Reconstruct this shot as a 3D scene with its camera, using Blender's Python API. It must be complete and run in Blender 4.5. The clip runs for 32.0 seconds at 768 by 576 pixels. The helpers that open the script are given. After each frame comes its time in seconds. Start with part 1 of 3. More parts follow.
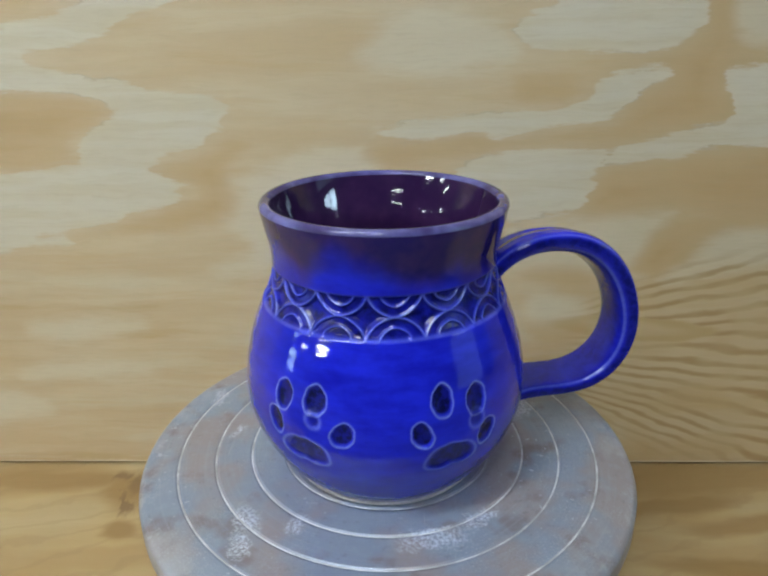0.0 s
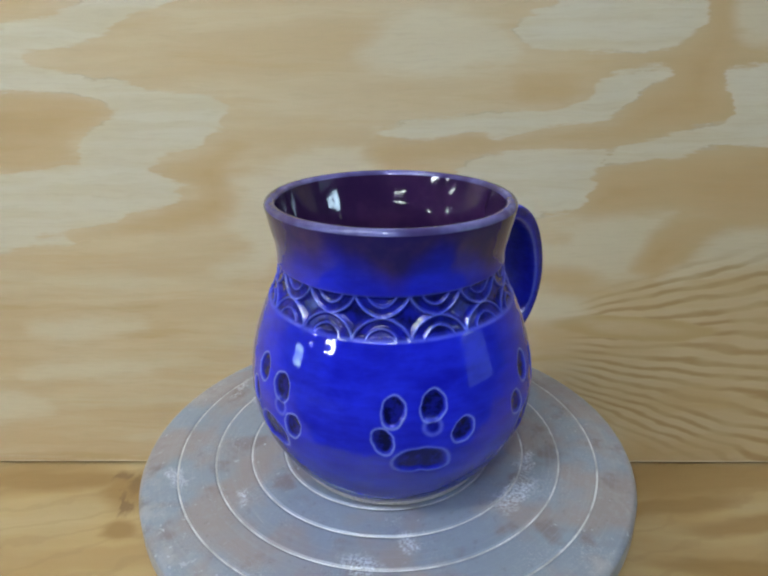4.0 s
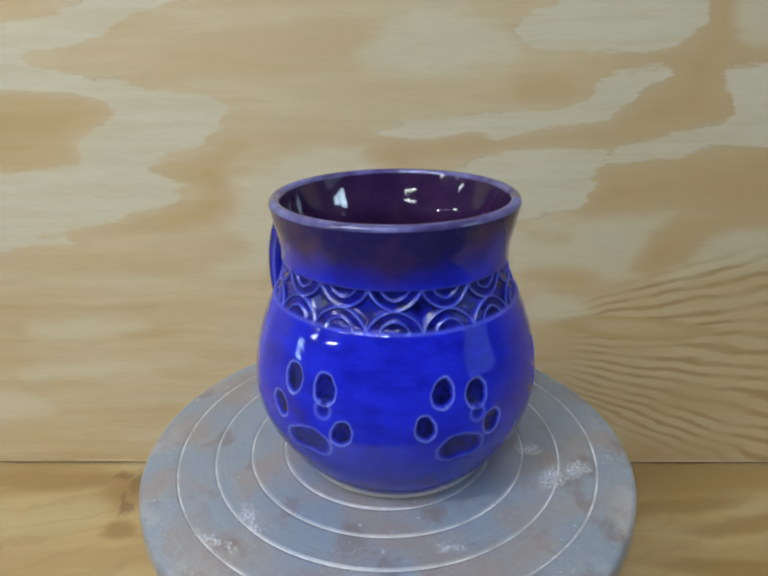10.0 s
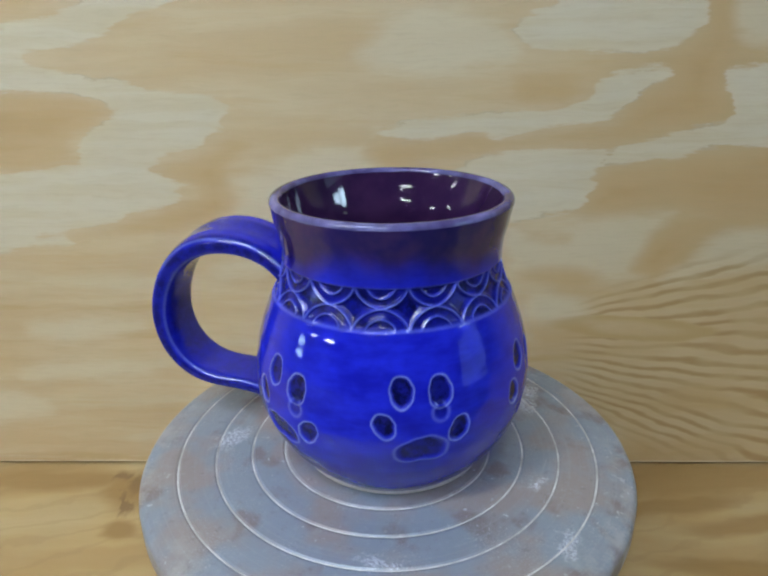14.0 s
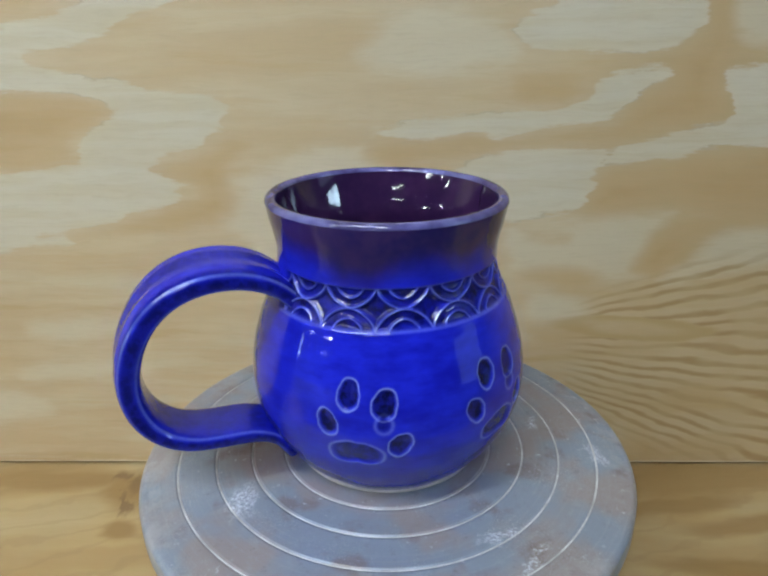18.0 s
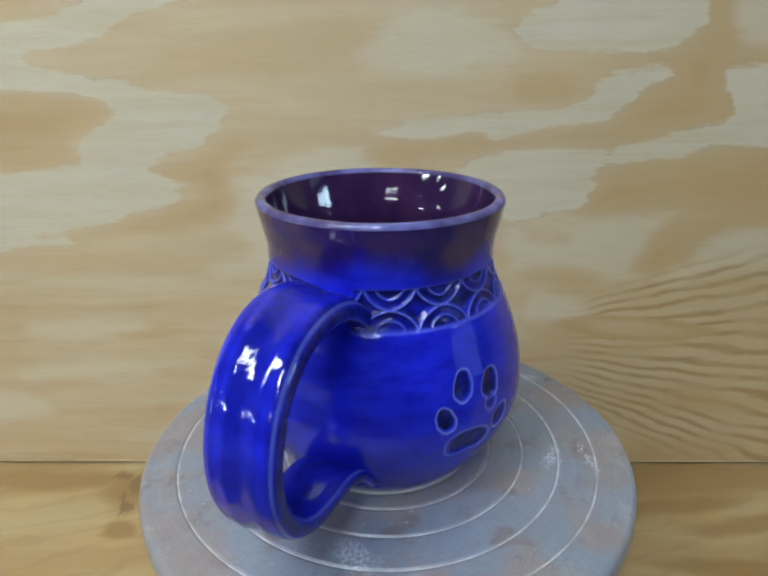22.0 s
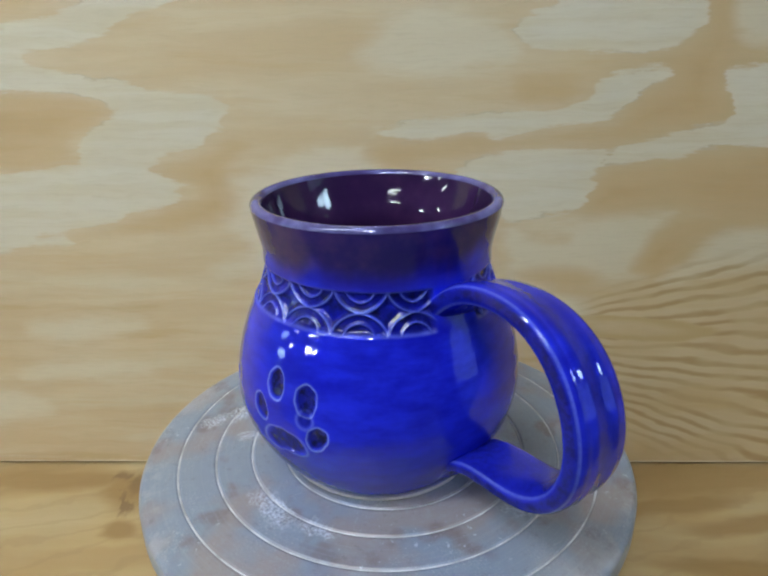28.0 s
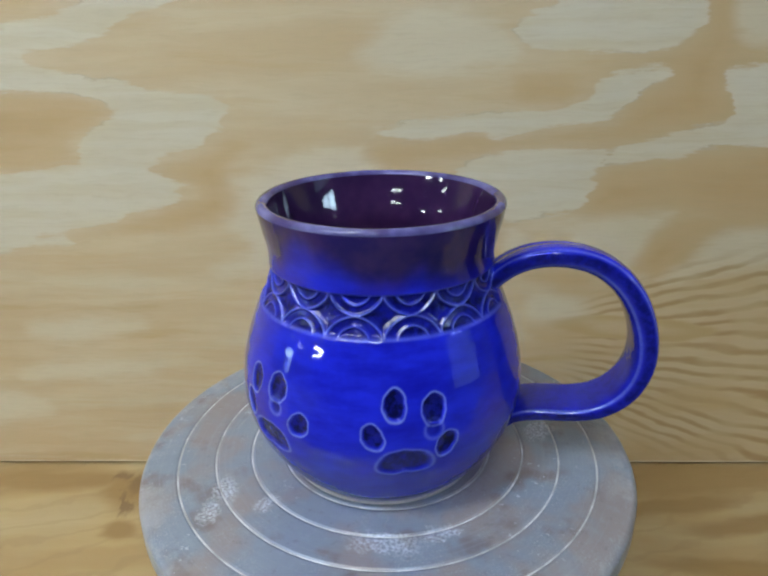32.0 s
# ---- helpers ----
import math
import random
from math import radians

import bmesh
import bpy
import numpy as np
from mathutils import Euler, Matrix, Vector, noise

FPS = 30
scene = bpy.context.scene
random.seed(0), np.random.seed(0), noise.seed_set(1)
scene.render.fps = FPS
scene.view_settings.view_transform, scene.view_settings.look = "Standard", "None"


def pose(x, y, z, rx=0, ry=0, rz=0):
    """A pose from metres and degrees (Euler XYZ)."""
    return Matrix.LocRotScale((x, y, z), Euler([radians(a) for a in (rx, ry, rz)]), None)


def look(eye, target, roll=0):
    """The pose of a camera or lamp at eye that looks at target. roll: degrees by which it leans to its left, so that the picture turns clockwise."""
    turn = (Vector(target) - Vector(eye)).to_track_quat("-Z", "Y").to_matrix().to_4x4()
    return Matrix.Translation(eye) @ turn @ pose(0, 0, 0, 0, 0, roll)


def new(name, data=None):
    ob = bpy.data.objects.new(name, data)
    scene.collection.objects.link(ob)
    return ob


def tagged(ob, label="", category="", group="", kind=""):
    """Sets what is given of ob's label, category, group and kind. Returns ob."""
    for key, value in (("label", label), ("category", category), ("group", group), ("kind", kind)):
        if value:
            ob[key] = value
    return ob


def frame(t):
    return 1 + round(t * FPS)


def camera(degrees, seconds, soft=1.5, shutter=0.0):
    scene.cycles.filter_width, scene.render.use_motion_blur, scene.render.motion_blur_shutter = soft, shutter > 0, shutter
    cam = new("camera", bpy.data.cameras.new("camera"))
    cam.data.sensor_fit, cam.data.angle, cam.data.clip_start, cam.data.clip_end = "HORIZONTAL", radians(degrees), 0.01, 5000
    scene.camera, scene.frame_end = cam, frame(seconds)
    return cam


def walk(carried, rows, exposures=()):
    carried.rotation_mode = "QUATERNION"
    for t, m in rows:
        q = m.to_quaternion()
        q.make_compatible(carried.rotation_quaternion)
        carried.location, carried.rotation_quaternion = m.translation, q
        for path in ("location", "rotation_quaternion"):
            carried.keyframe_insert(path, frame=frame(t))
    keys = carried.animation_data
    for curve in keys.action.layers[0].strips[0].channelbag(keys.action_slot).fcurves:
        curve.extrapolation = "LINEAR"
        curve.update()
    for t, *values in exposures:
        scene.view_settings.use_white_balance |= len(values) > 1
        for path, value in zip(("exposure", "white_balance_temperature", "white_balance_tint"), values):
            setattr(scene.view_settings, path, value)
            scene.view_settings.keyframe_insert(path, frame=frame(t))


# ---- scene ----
# Metres. The origin is the middle of the turning wheel's top; the plywood wall is behind it (+y).
cam = camera(63.5, 32.0, soft=2.4)
EYE = pose(0.0, -0.2012, 0.1447) @ Matrix.Rotation(radians(0.289), 4, "Z") @ Matrix.Rotation(radians(90 - 22.12), 4, "X") @ Matrix.Rotation(radians(-0.562), 4, "Z")
walk(cam, [(0.0, EYE), (32.0, EYE)], [(0.0, 0.00, 6120, 9), (3.0, 0.02, 6120, 9), (6.0, 0.07, 6040, 9), (7.0, 0.08, 6070, 9), (10.0, 0.02, 6220, 9), (13.0, 0.01, 6120, 9),
     (17.0, 0.03, 6060, 9), (20.0, 0.01, 6060, 9), (23.0, 0.03, 6020, 9), (25.0, 0.06, 5960, 9), (28.0, 0.04, 6030, 9), (30.0, 0.01, 6050, 9), (32.0, 0.01, 6050, 9)])

# ---- world and lights ----
BENCH = -0.115      # bench top
CEIL, FLOOR = 4.0, -1.0
world = bpy.data.worlds.new("sky")
scene.world = world
world.use_nodes = True
sky = world.node_tree.nodes.new("ShaderNodeTexSky")
sky.sky_type, sky.sun_disc, sky.sun_elevation, sky.sun_rotation = "NISHITA", False, radians(35), radians(120)
world.node_tree.links.new(sky.outputs[0], world.node_tree.nodes["Background"].inputs[0])
world.node_tree.nodes["Background"].inputs[1].default_value = 0.1


def area_lamp(name, m, sx, sy, watts, colour):
    lamp = bpy.data.lights.new(name, "AREA")
    lamp.shape, lamp.size, lamp.size_y, lamp.energy, lamp.color = "RECTANGLE", sx, sy, watts, colour
    ob = new(name, lamp)
    ob.matrix_world = m
    return ob


# daylight in the two window openings, and the tubes of the lights overhead
COOL = (0.91, 0.97, 1.0)
for wy in (-2.80, -1.86):
    area_lamp("window_light", look((5.8, wy, 2.27), (0, wy * 0.5, 0.5)), 0.82, 0.62, 22, (0.64, 0.85, 1.0))
area_lamp("window_light", look((-6.8, -1.1, 0.3), (0, 0, 0)), 0.8, 0.7, 12, (0.55, 0.78, 1.0))
# lights over the bench: x, y, height, length, watts, turn
NEAR_TUBES = [(-0.46, -0.42, 0.86, 0.6, 1.85, 20), (-0.12, -1.15, 1.40, 0.8, 5.0, 90)]
for tx, ty, tz, long, watts, turn in NEAR_TUBES:
    area_lamp("tube_light", pose(tx, ty, tz - 0.10, 0, 0, turn), long, 0.09, watts, COOL)
area_lamp("tube_light", pose(-5.2, -3.7, 1.4), 1.5, 0.15, 78, COOL)
# lights further down the workshop: x, y, height
FAR_TUBES = [(-5.2, -3.7, 1.5), (-5.8, -1.35, 1.5), (-5.6, -1.95, 1.15), (-2.0, -6.8, 3.1)]
scene.view_settings.exposure = 0.0

# ---- small tools ----


def mesh_object(name, bm, material, parent=None, label="", smooth=True):
    me = bpy.data.meshes.new(name)
    bm.to_mesh(me)
    bm.free()
    if smooth:
        me.polygons.foreach_set("use_smooth", [True] * len(me.polygons))
    me.materials.append(material)
    ob = new(name, me)
    ob.parent = parent
    return tagged(ob, label)


def part(name, bm, material, parent, label="", smooth=True):
    return mesh_object(name, bm, material, parent, label, smooth)


def raw_object(name, co, faces, material, parent=None, label="", normals=None, layers=None):
    """A mesh from arrays: places, faces of four or three corners, normals and layers at the vertices."""
    me = bpy.data.meshes.new(name)
    me.from_pydata(co, [], faces)
    me.polygons.foreach_set("use_smooth", [True] * len(me.polygons))
    for key, values in (layers or {}).items():
        me.attributes.new(key, "FLOAT", "POINT").data.foreach_set("value", np.asarray(values, dtype=np.float32))
    if normals is not None:
        me.normals_split_custom_set_from_vertices(normals)
    me.materials.append(material)
    ob = new(name, me)
    ob.parent = parent
    return tagged(ob, label)


def box(bm, x0, x1, y0, y1, z0, z1, bevel=0.0):
    made = bmesh.ops.create_cube(bm, size=1, matrix=Matrix.Translation(((x0 + x1) / 2, (y0 + y1) / 2, (z0 + z1) / 2)) @ Matrix.Diagonal((x1 - x0, y1 - y0, z1 - z0, 1)))
    if bevel:
        edges = list({e for v in made["verts"] for e in v.link_edges})
        bmesh.ops.bevel(bm, geom=edges, offset=bevel, segments=2, affect="EDGES", profile=0.6)
    return bm


def lathe(profile, steps=180, closed=False, oval=0.0):
    """A turned body about z from (r, z) pairs."""
    bm = bmesh.new()
    rows = []
    for r, z in profile:
        turns = [2 * math.pi * k / steps for k in range(steps)] if r > 1e-6 else []
        rows.append([bm.verts.new((r * (1 + oval * math.cos(2 * a)) * math.sin(a), -r * (1 + oval * math.cos(2 * a)) * math.cos(a), z)) for a in turns] or [bm.verts.new((0, 0, z))])
    pairs = list(zip(rows, rows[1:])) + ([(rows[-1], rows[0])] if closed else [])
    for a, b in pairs:
        for k in range(steps):
            j = (k + 1) % steps
            if len(a) == 1 and len(b) == 1:
                continue
            if len(a) == 1:
                bm.faces.new((a[0], b[j], b[k]))
            elif len(b) == 1:
                bm.faces.new((a[k], a[j], b[0]))
            else:
                bm.faces.new((a[k], a[j], b[j], b[k]))
    bmesh.ops.recalc_face_normals(bm, faces=bm.faces)
    return bm


# ---- node tools ----


class Nodes:
    """Short ways to write a node material."""

    def __init__(self, name):
        self.mat = bpy.data.materials.new(name)
        self.mat.use_nodes = True
        self.nt = self.mat.node_tree
        self.bsdf = self.nt.nodes["Principled BSDF"]

    def put(self, socket, value):
        if isinstance(value, bpy.types.NodeSocket):
            self.nt.links.new(value, socket)
        elif isinstance(value, (tuple, list)) and len(value) == 3 and socket.type == "RGBA":
            socket.default_value = (*value, 1)
        else:
            socket.default_value = value

    def coords(self, kind="Object"):
        return self.nt.nodes.new("ShaderNodeTexCoord").outputs[kind]

    def attribute(self, key):
        n = self.nt.nodes.new("ShaderNodeAttribute")
        n.attribute_name = key
        return n.outputs["Fac"]

    def maths(self, op, a, b=0.0, c=0.0, clamp=False):
        n = self.nt.nodes.new("ShaderNodeMath")
        n.operation, n.use_clamp = op, clamp
        for i, v in enumerate((a, b, c)):
            self.put(n.inputs[i], v)
        return n.outputs[0]

    def vmath(self, op, a, b=(0, 0, 0)):
        n = self.nt.nodes.new("ShaderNodeVectorMath")
        n.operation = op
        self.put(n.inputs[0], a)
        self.put(n.inputs[1], b)
        return n.outputs["Value"] if op in ("LENGTH", "DISTANCE") else n.outputs[0]

    def xyz(self, v):
        n = self.nt.nodes.new("ShaderNodeSeparateXYZ")
        self.put(n.inputs[0], v)
        return n.outputs

    def join(self, x, y, z):
        n = self.nt.nodes.new("ShaderNodeCombineXYZ")
        for i, v in enumerate((x, y, z)):
            self.put(n.inputs[i], v)
        return n.outputs[0]

    def mapping(self, v, location=(0, 0, 0), turn=(0, 0, 0), size=(1, 1, 1), kind="POINT"):
        n = self.nt.nodes.new("ShaderNodeMapping")
        n.vector_type = kind
        self.put(n.inputs["Vector"], v)
        n.inputs["Location"].default_value = location
        n.inputs["Rotation"].default_value = turn
        n.inputs["Scale"].default_value = size
        return n.outputs[0]

    def noise(self, v, scale, detail=3.0, rough=0.55, colour=False, distortion=0.0):
        n = self.nt.nodes.new("ShaderNodeTexNoise")
        self.put(n.inputs["Vector"], v)
        n.inputs["Scale"].default_value, n.inputs["Detail"].default_value, n.inputs["Roughness"].default_value = scale, detail, rough
        n.inputs["Distortion"].default_value = distortion
        return n.outputs["Color" if colour else "Fac"]

    def ramp(self, v, lo, hi, to0=0.0, to1=1.0, smooth=True):
        n = self.nt.nodes.new("ShaderNodeMapRange")
        n.interpolation_type = "SMOOTHSTEP" if smooth else "LINEAR"
        for key, val in (("Value", v), ("From Min", lo), ("From Max", hi), ("To Min", to0), ("To Max", to1)):
            self.put(n.inputs[key], val)
        return n.outputs["Result"]

    def mix(self, f, a, b):
        n = self.nt.nodes.new("ShaderNodeMix")
        n.data_type = "RGBA"
        self.put(n.inputs[0], f)
        self.put(n.inputs[6], a)
        self.put(n.inputs[7], b)
        return n.outputs[2]

    def ellipse(self, v, cx, cy, ax, ay, turn=0.0):
        """1 in the middle of an ellipse, 0 on its edge, in the plane of x and y."""
        m = self.mapping(v, (cx, cy, 0), (0, 0, radians(turn)), (ax, ay, 1), "TEXTURE")
        return self.maths("SUBTRACT", 1.0, self.vmath("LENGTH", m))

    def union(self, values):
        out = values[0]
        for v in values[1:]:
            out = self.maths("SMOOTH_MAX", out, v, 0.12)
        return out

    def bump(self, height, strength, distance):
        n = self.nt.nodes.new("ShaderNodeBump")
        n.inputs["Strength"].default_value, n.inputs["Distance"].default_value = strength, distance
        self.put(n.inputs["Height"], height)
        self.put(self.bsdf.inputs["Normal"], n.outputs[0])

    def finish(self, colour, rough, metal=0.0, **more):
        self.put(self.bsdf.inputs["Base Color"], colour)
        self.put(self.bsdf.inputs["Roughness"], rough)
        self.put(self.bsdf.inputs["Metallic"], metal)
        for key, v in more.items():
            self.put(self.bsdf.inputs[key.replace("_", " ")], v)
        return self.mat


# ---- materials ----
# The growth layers that the peeled face veneer cuts through, as smooth outlines on the sheet, in metres.
VENEER_PALE = {
    "upper band": [(-0.2068, 0.1495), (-0.1915, 0.1516), (-0.1711, 0.1548), (-0.1529, 0.1601), (-0.1396, 0.1665), (-0.0965, 0.1661), (-0.117, 0.1576), (-0.1327, 0.1511), (-0.1435, 0.1455), (-0.1644, 0.14), (-0.1796, 0.139), (-0.1839, 0.1367), (-0.1809, 0.1332), (-0.1668, 0.1284), (-0.1545, 0.1271), (-0.1225, 0.1218), (-0.1397, 0.11), (-0.1492, 0.1143), (-0.1665, 0.1176), (-0.1839, 0.1201), (-0.214, 0.1221)],
    "middle band": [(-0.1379, 0.121), (-0.1177, 0.1198), (-0.0976, 0.1182), (-0.0878, 0.1157), (-0.081, 0.1125), (-0.0808, 0.1096), (-0.0863, 0.1059), (-0.0843, 0.1004), (-0.0923, 0.0984), (-0.0984, 0.0908), (-0.1092, 0.0883), (-0.1203, 0.0844), (-0.1269, 0.0792), (-0.1215, 0.0765), (-0.1167, 0.0725), (-0.1063, 0.0703), (-0.1161, 0.0671), (-0.1126, 0.063), (-0.1326, 0.0562), (-0.1577, 0.0535), (-0.1655, 0.0701), (-0.1655, 0.0834), (-0.1604, 0.0963), (-0.1471, 0.1051), (-0.1397, 0.11)],
    "lower band": [(-0.2262, 0.0759), (-0.2095, 0.0779), (-0.1851, 0.0791), (-0.1655, 0.0834), (-0.1493, 0.07), (-0.147, 0.052), (-0.1615, 0.0479), (-0.1845, 0.0437), (-0.1976, 0.0409), (-0.1823, 0.0408), (-0.1776, 0.0364), (-0.203, 0.0357), (-0.2382, 0.0302)],
    "top lobe": [(0.0634, 0.147), (0.0706, 0.1536), (0.0822, 0.1579), (0.0886, 0.1643), (0.1497, 0.1637), (0.1578, 0.1517), (0.1552, 0.1462), (0.1468, 0.1395), (0.1423, 0.1373), (0.1256, 0.1356), (0.1134, 0.1364), (0.0963, 0.1366), (0.0756, 0.1372), (0.0692, 0.1414)],
    "leaf": [(0.1438, 0.1281), (0.1432, 0.1246), (0.1353, 0.1199), (0.1287, 0.114), (0.1199, 0.1056), (0.1127, 0.1019), (0.0926, 0.1001), (0.0775, 0.0984), (0.065, 0.0953), (0.0573, 0.0948), (0.0469, 0.0979), (0.029, 0.0945), (0.011, 0.0939), (-0.0045, 0.0973), (0.016, 0.1039), (0.0287, 0.105), (0.0439, 0.1074), (0.0741, 0.1091), (0.0868, 0.1083), (0.099, 0.1118), (0.105, 0.1142), (0.1066, 0.1214), (0.1147, 0.126), (0.129, 0.1294)],
    "right strip": [(0.2049, 0.1276), (0.1756, 0.1283), (0.1717, 0.1232), (0.1756, 0.116), (0.1795, 0.1088), (0.1759, 0.1015), (0.1613, 0.0986), (0.1441, 0.0955), (0.1295, 0.0905), (0.1173, 0.0855), (0.1118, 0.0777), (0.1207, 0.0797), (0.1334, 0.0815), (0.1539, 0.0826), (0.166, 0.0869), (0.1834, 0.0894), (0.2136, 0.0912)],
    "wide lobe": [(0.0373, 0.0782), (0.0552, 0.0859), (0.0758, 0.0883), (0.0937, 0.0895), (0.1068, 0.0873), (0.1198, 0.0862), (0.1125, 0.0764), (0.1108, 0.0711), (0.1134, 0.0684), (0.1096, 0.0631), (0.1052, 0.0549), (0.084, 0.0522), (0.0681, 0.0481), (0.0567, 0.0579), (0.0403, 0.0689)],
}
VENEER_WASH = {
    "behind the rim": [(-0.0871, 0.0737), (-0.0599, 0.0814), (-0.0384, 0.0904), (-0.0123, 0.0933), (-0.0045, 0.0983), (-0.0111, 0.0876), (-0.0021, 0.0771), (-0.0239, 0.0583), (-0.0519, 0.0416), (-0.0705, 0.0167), (-0.1011, 0.0219), (-0.076, 0.0345), (-0.0948, 0.0532), (-0.0762, 0.0628)],
    "top middle": [(-0.0163, 0.1364), (-0.0063, 0.1454), (0.0083, 0.1542), (0.0274, 0.1562), (0.0516, 0.1516), (0.0668, 0.1403), (0.0626, 0.1311), (0.043, 0.1285), (0.0158, 0.1264), (-0.0065, 0.1312)],
    "under the lobe": [(0.0683, 0.0453), (0.1058, 0.0493), (0.1242, 0.052), (0.1586, 0.0546), (0.1487, 0.0406), (0.1436, 0.0292), (0.1394, 0.0203), (0.1484, 0.0155), (0.1207, 0.0144), (0.1089, 0.0199), (0.0866, 0.0206), (0.07, 0.02)],
    "far right": [(0.2246, 0.0445), (0.1926, 0.0438), (0.1779, 0.0362), (0.1688, 0.0261), (0.1541, 0.0143), (0.1658, 0.0112), (0.1842, 0.0172), (0.2133, 0.023), (0.229, 0.0259)],
    "top corner": [(0.1965, 0.1632), (0.1731, 0.1634), (0.1706, 0.1527), (0.1753, 0.1415), (0.1883, 0.1369), (0.2033, 0.1345)],
    "left streak": [(-0.2143, -0.0142), (-0.1955, -0.0094), (-0.1717, -0.0079), (-0.1459, -0.0112), (-0.1442, -0.0193), (-0.1685, -0.0225), (-0.1926, -0.0241), (-0.2131, -0.0224)],
    "low streak": [(-0.2276, -0.046), (-0.2017, -0.0392), (-0.1595, -0.0399), (-0.1388, -0.0434), (-0.1638, -0.0478), (-0.1981, -0.0513), (-0.223, -0.053)],
    "low left": [(-0.261, -0.0565), (-0.2246, -0.0601), (-0.2114, -0.0708), (-0.2193, -0.0782), (-0.2422, -0.0819), (-0.2678, -0.0826)],
    "by the fan": [(0.0851, 0.0054), (0.105, 0.0038), (0.1204, -0.0071), (0.1152, -0.0119), (0.0953, -0.0134), (0.0832, -0.007)],
}
VENEER_TAN = {
    "long tongue": [(0.1568, 0.1636), (0.1685, 0.1635), (0.172, 0.146), (0.1791, 0.1347), (0.1727, 0.1302), (0.1726, 0.1185), (0.1772, 0.1076), (0.1612, 0.0996), (0.1414, 0.0962), (0.122, 0.0893), (0.1041, 0.0889), (0.0809, 0.0883), (0.0552, 0.0867), (0.0293, 0.0816), (0.0032, 0.0771), (-0.0112, 0.0863), (0.0032, 0.0926), (0.029, 0.0937), (0.0469, 0.0969), (0.0599, 0.0943), (0.0801, 0.0977), (0.1154, 0.1012), (0.1289, 0.1128), (0.1446, 0.1234), (0.1449, 0.1292), (0.1337, 0.1305), (0.1451, 0.1355), (0.1577, 0.1457)],
    "right field": [(0.1126, 0.0711), (0.1172, 0.0764), (0.1234, 0.0789), (0.1414, 0.0801), (0.164, 0.0839), (0.1838, 0.0876), (0.2139, 0.0899), (0.2243, 0.0459), (0.206, 0.044), (0.1869, 0.0455), (0.1751, 0.0512), (0.1583, 0.056), (0.1373, 0.0541), (0.1163, 0.0515), (0.1077, 0.0562)],
    "slant": [(0.1381, 0.0198), (0.1432, 0.0321), (0.1496, 0.0435), (0.1648, 0.049), (0.175, 0.0517), (0.1886, 0.0503), (0.1896, 0.0455), (0.1776, 0.0377), (0.1683, 0.029), (0.1554, 0.0155)],
    "left lens": [(-0.2154, 0.1167), (-0.1847, 0.1165), (-0.1645, 0.1151), (-0.1429, 0.1098), (-0.154, 0.1026), (-0.1659, 0.0951), (-0.1703, 0.0861), (-0.1873, 0.0815), (-0.2251, 0.0798)],
    "thumb": [(0.0729, 0.0176), (0.0921, 0.022), (0.1144, 0.0204), (0.1221, 0.0168), (0.1158, 0.0084), (0.1007, 0.0048), (0.0927, 0.0091)],
    "blot": [(0.0839, -0.0159), (0.1124, -0.0118), (0.1205, -0.0199), (0.1169, -0.0264), (0.0907, -0.027)],
    "under the bands": [(-0.1238, 0.0787), (-0.1014, 0.0877), (-0.0823, 0.0945), (-0.0723, 0.0906), (-0.0841, 0.0776), (-0.0839, 0.0531), (-0.1067, 0.0447), (-0.1489, 0.0406), (-0.1743, 0.0387), (-0.1761, 0.0437), (-0.1502, 0.0492), (-0.1244, 0.0561), (-0.1043, 0.0643), (-0.1161, 0.0671), (-0.1057, 0.0708)],
    "tongue end": [(0.1859, -0.0073), (0.2033, -0.0089), (0.209, -0.0201), (0.2049, -0.0315), (0.1939, -0.0348), (0.1889, -0.0233)],
    "foot": [(0.1492, -0.0825), (0.1702, -0.0891), (0.1825, -0.1041), (0.1756, -0.1137), (0.1584, -0.1149)],
    "low": [(0.0928, 0.0438), (0.0737, 0.0453), (0.0824, 0.0381), (0.0991, 0.0352), (0.1034, 0.0409)],
    "blotch": [(0.0653, 0.1264), (0.0898, 0.1286), (0.1004, 0.1214), (0.0916, 0.1107), (0.0688, 0.1133)],
    "top left corner": [(-0.2016, 0.1693), (-0.1536, 0.1688), (-0.1699, 0.1603), (-0.1904, 0.1561), (-0.2054, 0.1549)],
}


def outline(points, steps=5):
    """A smooth closed curve through the points."""
    p = np.array(points)
    a, b, c, d = np.roll(p, 1, 0), p, np.roll(p, -1, 0), np.roll(p, -2, 0)
    rows = []
    for k in range(steps):
        t = k / steps
        rows.append(0.5 * (2 * b + (c - a) * t + (2 * a - 5 * b + 4 * c - d) * t * t + (3 * b - a - 3 * c + d) * t ** 3))
    return np.stack(rows, 1).reshape(-1, 2)


